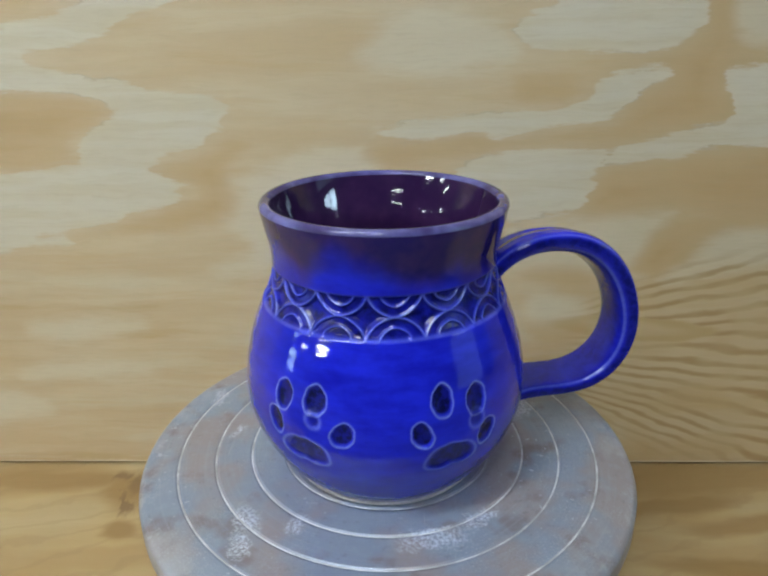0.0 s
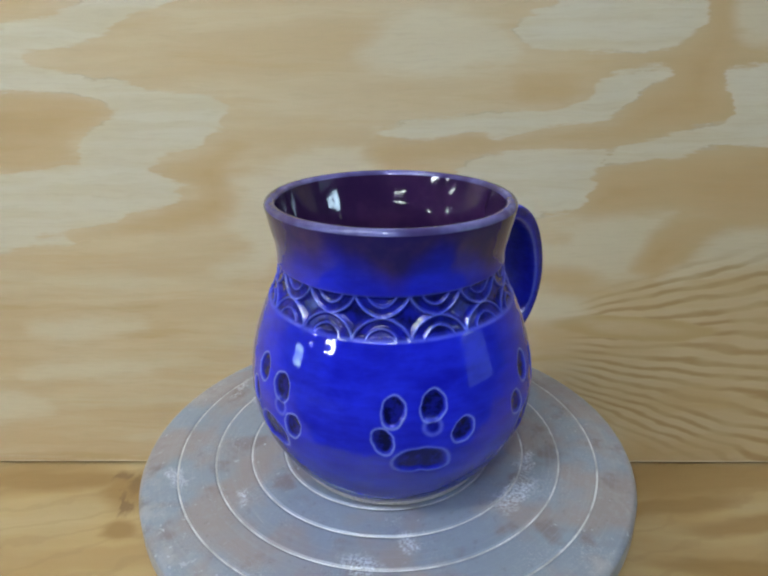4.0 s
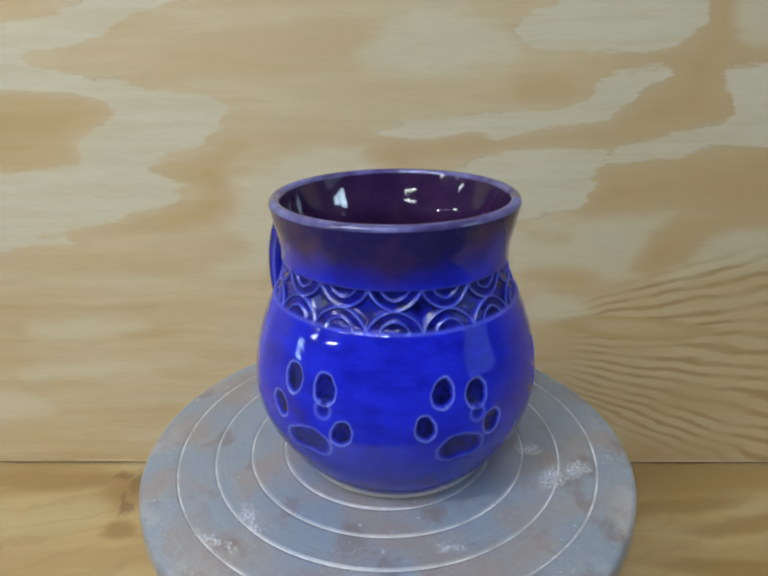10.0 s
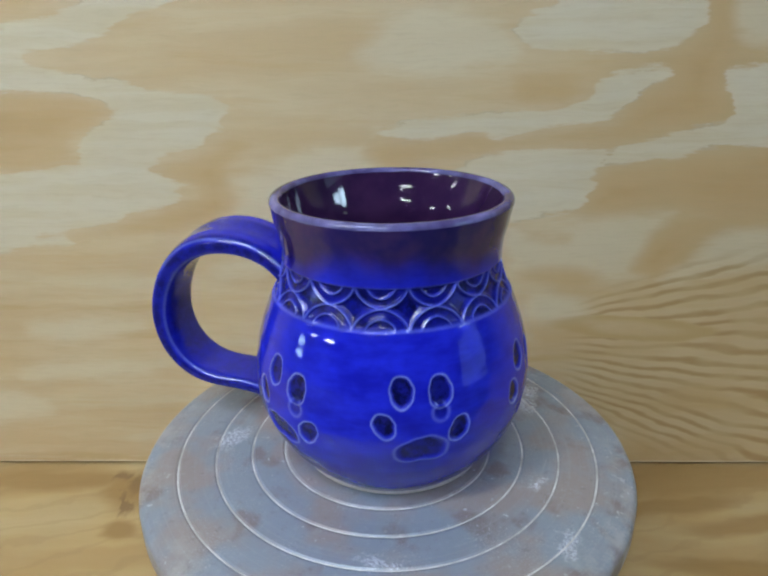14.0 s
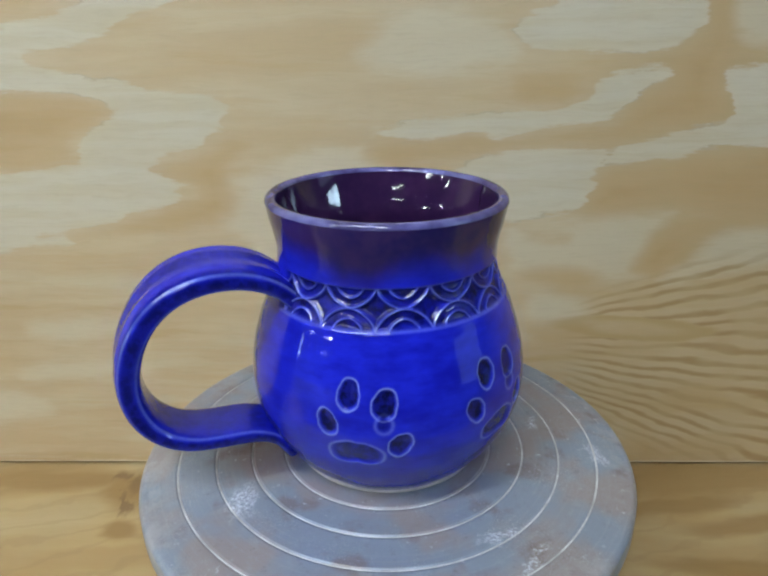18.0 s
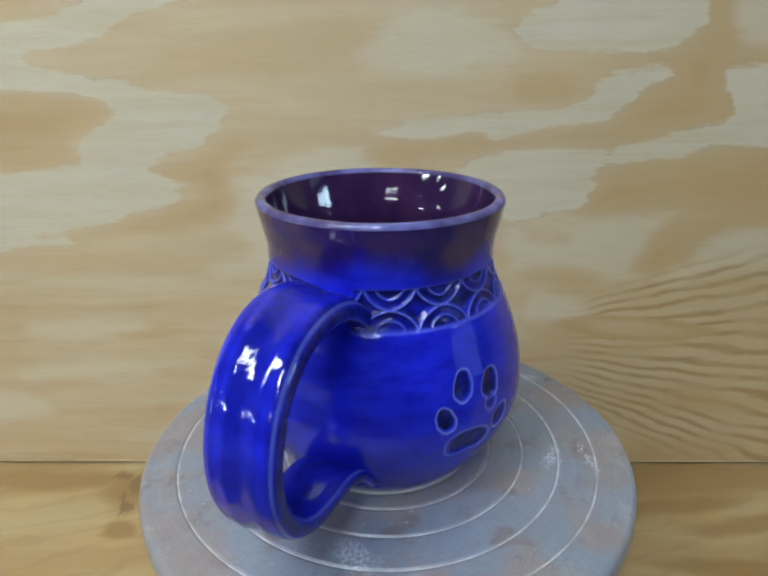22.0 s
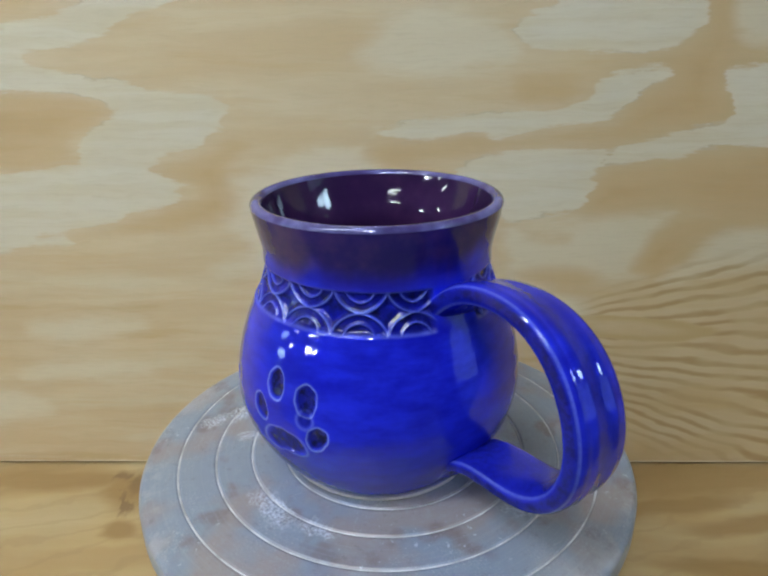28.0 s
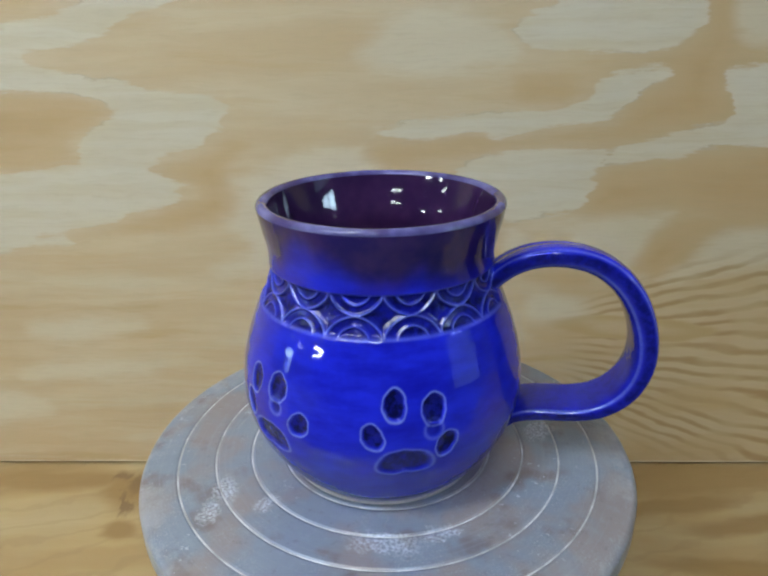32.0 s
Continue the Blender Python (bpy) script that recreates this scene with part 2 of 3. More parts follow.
def reach_in(x, z, patches):
    """How far each place lies inside the nearest patch, in metres; negative outside."""
    best = np.full(x.shape, -0.05)
    for points in patches.values():
        c = outline(points)
        e = np.roll(c, -1, 0)
        near, inside = np.full(x.shape, 9.0), np.zeros(x.shape, dtype=bool)
        for (x0, z0), (x1, z1) in zip(c, e):
            dx, dz = x1 - x0, z1 - z0
            t = np.clip(((x - x0) * dx + (z - z0) * dz) / (dx * dx + dz * dz + 1e-12), 0, 1)
            near = np.minimum(near, np.hypot(x - x0 - t * dx, z - z0 - t * dz))
            if dz:
                inside ^= ((z0 > z) != (z1 > z)) & (x < x0 + (z - z0) * dx / dz)
        best = np.maximum(best, np.where(inside, near, -near))
    return best


def wall_plywood():
    n = Nodes("wall_plywood")
    x, y, z = n.xyz(n.coords())
    flat = n.join(x, z, 0.0)
    # feathered, torn edges run along the grain
    torn = n.maths("SUBTRACT", n.noise(n.mapping(flat, size=(45, 210, 1)), 1.0, 5, 0.65), 0.5)
    broad = n.maths("SUBTRACT", n.noise(n.mapping(flat, size=(16, 60, 1)), 1.0, 3, 0.55), 0.5)
    warp = n.noise(n.mapping(flat, size=(18, 75, 1)), 1.0, 4, 0.6, colour=True)
    p = n.vmath("ADD", flat, n.vmath("MULTIPLY", n.vmath("SUBTRACT", warp, (0.5, 0.5, 0.5)), (0.022, 0.009, 0)))
    edge = n.maths("ADD", n.attribute("pale"), n.maths("ADD", n.maths("MULTIPLY", torn, 0.011), n.maths("MULTIPLY", broad, 0.003)))
    pale = n.ramp(edge, -0.0010, 0.0016)
    wash = n.ramp(n.maths("ADD", n.attribute("wash"), n.maths("ADD", n.maths("MULTIPLY", torn, 0.012), n.maths("MULTIPLY", broad, 0.012))), -0.005, 0.006)
    tan_in = n.maths("ADD", n.attribute("tan"), n.maths("ADD", n.maths("MULTIPLY", torn, 0.010), n.maths("MULTIPLY", broad, 0.006)))
    tan = n.ramp(tan_in, -0.004, 0.006)
    core = n.ramp(tan_in, 0.004, 0.016)
    streak = n.noise(n.mapping(p, size=(7, 60, 1)), 1.0, 4, 0.55)
    fine = n.noise(n.mapping(p, size=(60, 900, 1)), 1.0, 3, 0.6)
    # flame grain fanning out from a point, with a long tongue in its middle
    wob = n.maths("MULTIPLY", n.maths("SUBTRACT", n.noise(n.mapping(flat, size=(18, 44, 1)), 1.0, 3, 0.5), 0.5), 11.0)
    slope = n.maths("DIVIDE", n.maths("ADD", z, 0.024), n.maths("MAXIMUM", n.maths("SUBTRACT", x, 0.03), 0.03))
    rings = n.maths("SINE", n.maths("ADD", n.maths("MULTIPLY", slope, 118.0), wob))
    shape = n.maths("ADD", slope, n.maths("MULTIPLY", broad, 0.12))
    fan = n.maths("MULTIPLY", n.ramp(x, 0.098, 0.135), n.maths("MULTIPLY", n.ramp(shape, 0.26, 0.36, 1.0, 0.0), n.ramp(shape, -0.62, -0.42)))
    patchy = n.ramp(n.noise(n.mapping(flat, size=(22, 40, 1)), 1.0, 2, 0.5), 0.36, 0.60, 0.35, 1.0)
    tongue = n.ellipse(p, 0.146, -0.0165, 0.048, 0.0070, -3)
    fan = n.maths("MULTIPLY", n.maths("MULTIPLY", fan, patchy), n.ramp(tongue, -0.1, 0.1, 1.0, 0.0))
    lines = n.maths("MULTIPLY", n.ramp(rings, -0.35, 1.0), fan)
    loop = n.maths("MULTIPLY", n.ramp(tongue, -0.15, 0.15), n.ramp(tongue, 0.2, 0.75, 1.0, 0.0))
    c = n.mix(n.ramp(streak, 0.35, 0.68), (0.60, 0.445, 0.255), (0.655, 0.525, 0.335))
    # away from the bold patches the grain runs in long level bands
    level = n.ramp(z, 0.035, 0.005)
    bands = n.noise(n.mapping(p, location=(3.1, 0.7, 0), size=(5, 48, 1)), 1.0, 4, 0.6)
    c = n.mix(n.maths("MULTIPLY", level, n.ramp(bands, 0.50, 0.66, 0.0, 0.55)), c, (0.66, 0.575, 0.40))
    c = n.mix(n.maths("MULTIPLY", level, n.ramp(bands, 0.46, 0.34, 0.0, 0.65)), c, (0.53, 0.36, 0.165))
    vein = n.noise(n.mapping(p, size=(9, 120, 1)), 1.0, 4, 0.6)
    c = n.mix(n.ramp(vein, 0.50, 0.68, 0.0, 0.40), c, (0.575, 0.395, 0.19))
    # tan deepens to the right: wood tone, plus the light's fall-off painted in
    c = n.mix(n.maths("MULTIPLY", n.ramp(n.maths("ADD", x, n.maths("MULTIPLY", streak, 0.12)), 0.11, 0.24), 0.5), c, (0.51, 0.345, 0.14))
    c = n.mix(n.maths("MULTIPLY", wash, 0.68), c, (0.70, 0.615, 0.445))
    c = n.mix(n.maths("MULTIPLY", tan, 0.66), c, (0.56, 0.385, 0.19))
    c = n.mix(n.maths("MULTIPLY", core, n.ramp(streak, 0.3, 0.7, 0.65, 0.2)), c, (0.50, 0.325, 0.135))
    c = n.mix(n.maths("MULTIPLY", pale, n.ramp(streak, 0.2, 0.8, 0.95, 0.7)), c, n.mix(n.ramp(vein, 0.40, 0.62), (0.69, 0.625, 0.485), (0.655, 0.575, 0.41)))
    c = n.mix(n.maths("MULTIPLY", fan, 0.35), c, (0.64, 0.52, 0.32))
    c = n.mix(n.maths("MULTIPLY", lines, 0.76), c, (0.38, 0.225, 0.08))
    c = n.mix(n.maths("MULTIPLY", loop, 0.6), c, (0.47, 0.31, 0.12))
    c = n.mix(n.maths("MULTIPLY", n.ramp(fine, 0.45, 0.75), 0.2), c, (0.47, 0.36, 0.21))
    # a fine dark shade line painted where the layers tear
    tear_shade = n.maths("MULTIPLY", n.ramp(n.maths("ABSOLUTE", n.maths("SUBTRACT", edge, 0.0004)), 0.0, 0.0009, 1.0, 0.0), n.ramp(n.noise(flat, 28.0, 2), 0.50, 0.62))
    c = n.mix(n.maths("MULTIPLY", tear_shade, 0.32), c, (0.36, 0.27, 0.16))
    # the sawn lower edge is splintered pale
    saw = n.maths("ADD", z, n.maths("MULTIPLY", n.noise(n.mapping(flat, size=(45, 1, 1)), 1.0, 3, 0.6), 0.0030))
    c = n.mix(n.ramp(saw, BENCH + 0.0050, BENCH + 0.0040, 0.0, 0.7), c, (0.74, 0.63, 0.43))
    n.bump(n.maths("ADD", fine, n.maths("MULTIPLY", pale, 0.6)), 0.15, 0.0006)
    return n.finish(c, 0.55)


# Darker patches of the bench and a knot: centre, half sizes, turn.
BENCH_DEEP = [(-0.158, 0.110, 0.026, 0.022, 0), (-0.215, 0.122, 0.08, 0.016, 0), (0.195, 0.116, 0.085, 0.020, 0), (0.165, 0.094, 0.060, 0.010, 8),
              (0.190, 0.045, 0.060, 0.009, 0), (0.215, 0.078, 0.060, 0.010, 4), (-0.155, 0.075, 0.010, 0.012, 30)]
BENCH_KNOT = [(-0.152, 0.118, 0.007, 0.013, -10), (-0.160, 0.098, 0.003, 0.010, 15), (-0.168, 0.126, 0.007, 0.006, 0)]


def bench_plywood():
    n = Nodes("bench_plywood")
    x, y, z = n.xyz(n.coords())
    flat = n.join(x, y, 0.0)
    warp = n.noise(n.mapping(flat, size=(10, 24, 1)), 1.0, 4, 0.55, colour=True)
    p = n.vmath("ADD", flat, n.vmath("MULTIPLY", n.vmath("SUBTRACT", warp, (0.5, 0.5, 0.5)), (0.05, 0.035, 0)))
    band = n.noise(n.mapping(p, size=(5, 30, 1)), 1.0, 3, 0.5)
    fine = n.noise(n.mapping(p, size=(50, 520, 1)), 1.0, 3, 0.6)
    soft_stain = n.noise(flat, 16.0, 3, 0.55)
    c = n.mix(n.ramp(band, 0.36, 0.64), (0.45, 0.305, 0.135), (0.55, 0.415, 0.215))
    c = n.mix(n.ramp(soft_stain, 0.42, 0.66, 0.0, 0.35), c, (0.44, 0.35, 0.21))
    # slanting growth lines
    px, py, pz = n.xyz(p)
    ring = n.maths("SINE", n.maths("ADD", n.maths("ADD", n.maths("MULTIPLY", py, 330.0), n.maths("MULTIPLY", px, -120.0)), n.maths("MULTIPLY", soft_stain, 14.0)))
    c = n.mix(n.maths("MULTIPLY", n.ramp(ring, 0.72, 1.0), 0.26), c, (0.36, 0.24, 0.11))
    c = n.mix(n.maths("MULTIPLY", n.ramp(fine, 0.5, 0.75), 0.22), c, (0.42, 0.29, 0.14))
    deep = n.ramp(n.union([n.ellipse(p, *e) for e in BENCH_DEEP]), -0.15, 0.6)
    c = n.mix(n.maths("MULTIPLY", deep, 0.85), c, n.mix(band, (0.27, 0.155, 0.05), (0.40, 0.25, 0.095)))
    rag = n.vmath("ADD", p, n.vmath("MULTIPLY", n.vmath("SUBTRACT", n.noise(n.mapping(flat, size=(160, 60, 1)), 1.0, 4, 0.65, colour=True), (0.5, 0.5, 0.5)), (0.02, 0.012, 0)))
    knot = n.ramp(n.union([n.ellipse(rag, *e) for e in BENCH_KNOT]), -0.5, 0.7)
    c = n.mix(n.maths("MULTIPLY", knot, 0.75), c, (0.20, 0.115, 0.05))
    n.bump(fine, 0.15, 0.0006)
    return n.finish(c, 0.42)


def glaze():
    """Deep blue glaze that runs to purple-brown at the neck, pools dark in the stamped hollows and breaks pale on
    edges; the handle's shade and edge highlights are painted in.
    """
    n = Nodes("blue_glaze")
    v = n.coords()
    x, y, z = n.xyz(v)
    drip = n.noise(n.mapping(v, size=(55, 55, 9)), 1.0, 3, 0.55)
    cloud = n.noise(v, 70.0, 3, 0.6)
    speck = n.noise(v, 900.0, 2, 0.5)
    runs = n.noise(n.mapping(v, size=(420, 420, 30)), 1.0, 3, 0.6)
    haze = n.maths("ADD", n.maths("MULTIPLY", n.noise(n.mapping(v, size=(60, 60, 190)), 1.0, 4, 0.6), 0.6), n.maths("MULTIPLY", cloud, 0.4))
    blue = n.mix(n.ramp(haze, 0.32, 0.68), (0.009, 0.011, 0.42), (0.018, 0.025, 0.68))
    run = n.noise(n.mapping(v, size=(26, 26, 2)), 1.0, 2, 0.5)
    level = n.maths("ADD", z, n.maths("ADD", n.maths("MULTIPLY", n.maths("SUBTRACT", drip, 0.5), 0.014), n.maths("MULTIPLY", n.maths("SUBTRACT", run, 0.5), 0.035)))
    brown = n.mix(n.ramp(cloud, 0.4, 0.65), (0.022, 0.012, 0.115), (0.042, 0.020, 0.115))
    c = n.mix(n.maths("MULTIPLY", n.ramp(level, 0.0775, 0.0900), n.attribute("neck")), blue, brown)
    # darker blue towards the foot
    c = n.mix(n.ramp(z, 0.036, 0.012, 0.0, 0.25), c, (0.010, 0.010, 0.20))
    c = n.mix(n.attribute("pool_shade"), c, n.mix(n.ramp(n.noise(v, 330.0, 3, 0.6), 0.38, 0.62), (0.003, 0.004, 0.05), (0.008, 0.010, 0.22)))
    c = n.mix(n.maths("MULTIPLY", n.attribute("thin"), n.ramp(speck, 0.2, 0.55, 0.6, 1.0)), c, (0.22, 0.29, 0.78))
    n.bump(n.maths("ADD", n.maths("ADD", n.maths("MULTIPLY", cloud, 0.16), n.maths("MULTIPLY", runs, 0.022)), n.maths("MULTIPLY", n.maths("MULTIPLY", n.noise(v, 600.0, 2, 0.6), n.attribute("pool_shade")), 0.2)), 1.0, 0.001)
    return n.finish(c, n.ramp(speck, 0.3, 0.7, 0.03, 0.07), IOR=1.52, Specular_IOR_Level=n.ramp(n.attribute("pool_shade"), 0.1, 0.9, 0.5, 0.35))


def plum_glaze(name, a, b, rough, dimple=0.06):
    n = Nodes(name)
    v = n.coords()
    cloud = n.noise(v, 60.0, 3, 0.6)
    n.bump(n.maths("ADD", cloud, n.maths("MULTIPLY", n.noise(v, 420.0, 3, 0.6), 0.3)), dimple, 0.001)
    return n.finish(n.mix(n.ramp(cloud, 0.35, 0.7), a, b), rough, IOR=1.55)


# Dried slip on the wheel: centre and half sizes, turn.
SLIP = [(-0.0587, 0.0058, 0.006, 0.003, 60), (-0.021, 0.0578, 0.010, 0.003, 10), (-0.026, 0.0703, 0.012, 0.002, 40), (0.0559, 0.0214, 0.011, 0.006, 75),
        (-0.0457, -0.0437, 0.006, 0.009, 30), (0.0139, -0.0519, 0.016, 0.006, 10), (-0.0458, -0.0535, 0.004, 0.008, 20), (-0.03, -0.046, 0.006, 0.004, 50),
        (-0.072, 0.030, 0.004, 0.009, 0), (0.030, -0.043, 0.009, 0.004, 30)]


def wheel_metal():
    n = Nodes("worn_cast_metal")
    v = n.coords()
    wide = n.noise(v, 34.0, 3, 0.5)
    warp = n.vmath("MULTIPLY", n.vmath("SUBTRACT", n.noise(v, 220.0, 4, 0.65, colour=True), (0.5, 0.5, 0.5)), (0.012, 0.012, 0))
    p = n.vmath("ADD", n.vmath("MULTIPLY", v, (1, 1, 0)), warp)
    slip = n.ramp(n.union([n.ellipse(p, *e) for e in SLIP]), 0.0, 0.7)
    grain = n.noise(v, 1500.0, 2, 0.6)
    slip = n.maths("MULTIPLY", slip, n.ramp(n.noise(v, 900.0, 4, 0.75), 0.40, 0.62))
    c = n.mix(n.ramp(wide, 0.42, 0.60), (0.29, 0.335, 0.42), (0.355, 0.315, 0.315))
    c = n.mix(n.maths("MULTIPLY", n.ramp(n.noise(v, 55.0, 3, 0.5), 0.55, 0.68), 0.6), c, (0.215, 0.155, 0.125))
    c = n.mix(n.maths("MULTIPLY", n.maths("MULTIPLY", n.ramp(grain, 0.50, 0.75), n.ramp(n.noise(v, 45.0, 3, 0.6), 0.45, 0.65)), 0.6), c, (0.55, 0.58, 0.64))
    mottle = n.noise(v, 260.0, 4, 0.7)
    c = n.mix(n.maths("MULTIPLY", n.ramp(mottle, 0.52, 0.68), 0.22), c, (0.40, 0.45, 0.53))
    c = n.mix(n.maths("MULTIPLY", n.ramp(mottle, 0.42, 0.32), 0.30), c, (0.17, 0.165, 0.17))
    flecks = n.maths("MULTIPLY", n.ramp(n.noise(v, 380.0, 3, 0.6), 0.64, 0.70), n.ramp(n.noise(v, 28.0, 2, 0.5), 0.42, 0.62))
    c = n.mix(n.maths("MULTIPLY", flecks, 0.7), c, (0.66, 0.70, 0.78))
    reach = n.vmath("LENGTH", n.vmath("MULTIPLY", v, (1, 1, 0)))
    # fine turning marks, and scratches across them
    turned = n.noise(n.join(n.maths("MULTIPLY", reach, 1600.0), n.maths("MULTIPLY", wide, 3.0), 0.0), 1.0, 3, 0.6)
    c = n.mix(n.maths("MULTIPLY", n.ramp(turned, 0.5, 0.7), 0.22), c, (0.42, 0.45, 0.50))
    scratch = n.noise(n.mapping(v, turn=(0, 0, 0.7), size=(1100, 60, 1)), 1.0, 3, 0.65)
    c = n.mix(n.maths("MULTIPLY", n.ramp(scratch, 0.64, 0.74), 0.35), c, (0.50, 0.54, 0.60))
    # powder caked along the outer edge
    caked = n.maths("MULTIPLY", n.ramp(reach, 0.078, 0.090), n.ramp(n.noise(v, 42.0, 5, 0.7), 0.50, 0.62))
    c = n.mix(n.maths("MULTIPLY", caked, 0.55), c, (0.50, 0.50, 0.52))
    c = n.mix(n.maths("MULTIPLY", slip, 0.85), c, (0.76, 0.81, 0.90))
    n.bump(n.maths("ADD", grain, n.maths("MULTIPLY", slip, 1.5)), 0.12, 0.0004)
    return n.finish(c, n.ramp(wide, 0.3, 0.7, 0.36, 0.5), n.maths("MULTIPLY", n.maths("SUBTRACT", 1.0, slip), 0.25))


def plain(name, c0, c1, scale, rough, metal=0.0):
    n = Nodes(name)
    cloud = n.noise(n.coords(), scale, 4, 0.6)
    n.bump(cloud, 0.1, 0.001)
    return n.finish(n.mix(n.ramp(cloud, 0.3, 0.7), c0, c1), rough, metal)


def glowing(name, colour, strength):
    n = Nodes(name)
    n.put(n.bsdf.inputs["Emission Color"], colour)
    n.bsdf.inputs["Emission Strength"].default_value = strength
    return n.finish(colour, 0.4)


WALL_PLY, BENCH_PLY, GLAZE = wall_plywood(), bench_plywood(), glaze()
PLUM = plum_glaze("plum_glaze", (0.028, 0.011, 0.052), (0.044, 0.018, 0.068), 0.05)
RIM = plum_glaze("worn_rim_glaze", (0.058, 0.043, 0.16), (0.16, 0.16, 0.42), 0.09, 0.25)
METAL = wheel_metal()
CHALK = plain("dried_clay", (0.44, 0.44, 0.44), (0.88, 0.89, 0.90), 95, 0.85)
CLAY = plain("bare_stoneware", (0.55, 0.52, 0.47), (0.66, 0.62, 0.56), 700, 0.8)
IRON = plain("dark_iron", (0.07, 0.07, 0.075), (0.13, 0.12, 0.12), 80, 0.5, 0.6)
PAINT = plain("room_paint", (0.30, 0.33, 0.37), (0.36, 0.39, 0.43), 6, 0.8)
CONCRETE = plain("concrete", (0.18, 0.19, 0.21), (0.26, 0.27, 0.29), 9, 0.8)
FRAME = plain("white_paint", (0.66, 0.66, 0.64), (0.74, 0.74, 0.72), 30, 0.5)
DAY = glowing("bright_sky_pane", (0.55, 0.80, 1.0), 6.0)
YARD = glowing("bright_yard_pane", (0.60, 0.82, 1.0), 0.55)
TUBE = glowing("lit_tube", (0.95, 1.0, 0.98), 30.0)

# ---- the room ----
WALL_Y, WALL_TURN = 0.1316, radians(-0.703)
SHEET_X, SHEET_TOP, SHEET_THICK = 1.3, BENCH + 1.22, 0.018


def plywood_sheet():
    """The upright sheet: a fine front that carries the veneer's layers, folded back over its four edges."""
    xs = np.concatenate([[-SHEET_X, -SHEET_X, -0.9, -0.5], np.linspace(-0.30, 0.30, 401), [0.5, 0.9, SHEET_X, SHEET_X]])
    zs = np.concatenate([[BENCH + 0.0021] * 2, np.linspace(-0.112, 0.20, 241), [0.3, 0.6, SHEET_TOP, SHEET_TOP]])
    X, Z = np.meshgrid(xs, zs)
    Y = np.zeros_like(X)
    Y[0], Y[-1], Y[:, 0], Y[:, -1] = SHEET_THICK, SHEET_THICK, SHEET_THICK, SHEET_THICK
    rows, cols = X.shape
    i, j = np.meshgrid(np.arange(rows - 1), np.arange(cols - 1), indexing="ij")
    quads = np.stack([i * cols + j, i * cols + j + 1, (i + 1) * cols + j + 1, (i + 1) * cols + j], -1).reshape(-1, 4).tolist()
    quads.append([0, (rows - 1) * cols, rows * cols - 1, cols - 1])
    x, z = X.reshape(-1), Z.reshape(-1)
    layers = {"pale": reach_in(x, z, VENEER_PALE), "wash": reach_in(x, z, VENEER_WASH), "tan": reach_in(x, z, VENEER_TAN)}
    ob = raw_object("wall_back", np.stack([X, Y, Z], -1).reshape(-1, 3), quads, WALL_PLY, layers=layers)
    ob.data.polygons.foreach_set("use_smooth", [False] * len(ob.data.polygons))
    return ob


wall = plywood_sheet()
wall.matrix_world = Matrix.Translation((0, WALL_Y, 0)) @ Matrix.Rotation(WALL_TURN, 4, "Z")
tagged(wall, "pale softwood plywood sheet with bold flame grain behind the bench", "wall", kind="structure")
bench = mesh_object("bench_top", box(bmesh.new(), -1.3, 1.3, -0.13, 0.17, BENCH - 0.018, BENCH), BENCH_PLY, smooth=False)
tagged(bench, "honey-coloured plywood bench top against the wall", "bench top", kind="structure")
X0, X1, Y0 = -9.0, 6.0, -11.0
tagged(mesh_object("floor", box(bmesh.new(), X0, X1, Y0, 0.25, FLOOR - 0.05, FLOOR), CONCRETE, smooth=False), "grey concrete workshop floor", "floor", kind="structure")
tagged(mesh_object("ceiling", box(bmesh.new(), X0, X1, Y0, 0.25, CEIL, CEIL + 0.05), PAINT, smooth=False), "plain painted workshop ceiling", "ceiling", kind="structure")
tagged(mesh_object("wall_front", box(bmesh.new(), X0, X1, Y0 - 0.05, Y0, FLOOR, CEIL), PAINT, smooth=False), "plain painted workshop wall", "wall", kind="structure")
tagged(mesh_object("wall_behind", box(bmesh.new(), X0, X1, 0.19, 0.25, FLOOR, CEIL), PAINT, smooth=False), "plain painted wall behind the plywood", "wall", kind="structure")


def side_wall(name, x0, x1, holes, upper=None):
    """A side wall with window openings of half sizes hw, hh about (wy, wz), from the far end on, and a small one above the last."""
    bm = bmesh.new()
    y = Y0
    for wy, wz, hw, hh in holes:
        box(bm, x0, x1, y, wy - hw, FLOOR, CEIL)
        box(bm, x0, x1, wy - hw, wy + hw, FLOOR, wz - hh)
        if upper:
            uz, uw, uh = upper
            box(bm, x0, x1, wy - hw, wy - uw, wz + hh, CEIL)
            box(bm, x0, x1, wy + uw, wy + hw, wz + hh, CEIL)
            box(bm, x0, x1, wy - uw, wy + uw, wz + hh, uz - uh)
            box(bm, x0, x1, wy - uw, wy + uw, uz + uh, CEIL)
        else:
            box(bm, x0, x1, wy - hw, wy + hw, wz + hh, CEIL)
        y = wy + hw
    box(bm, x0, x1, y, 0.25, FLOOR, CEIL)
    tagged(mesh_object(name, bm, PAINT, smooth=False), "plain painted workshop wall with a window", "wall", kind="structure")


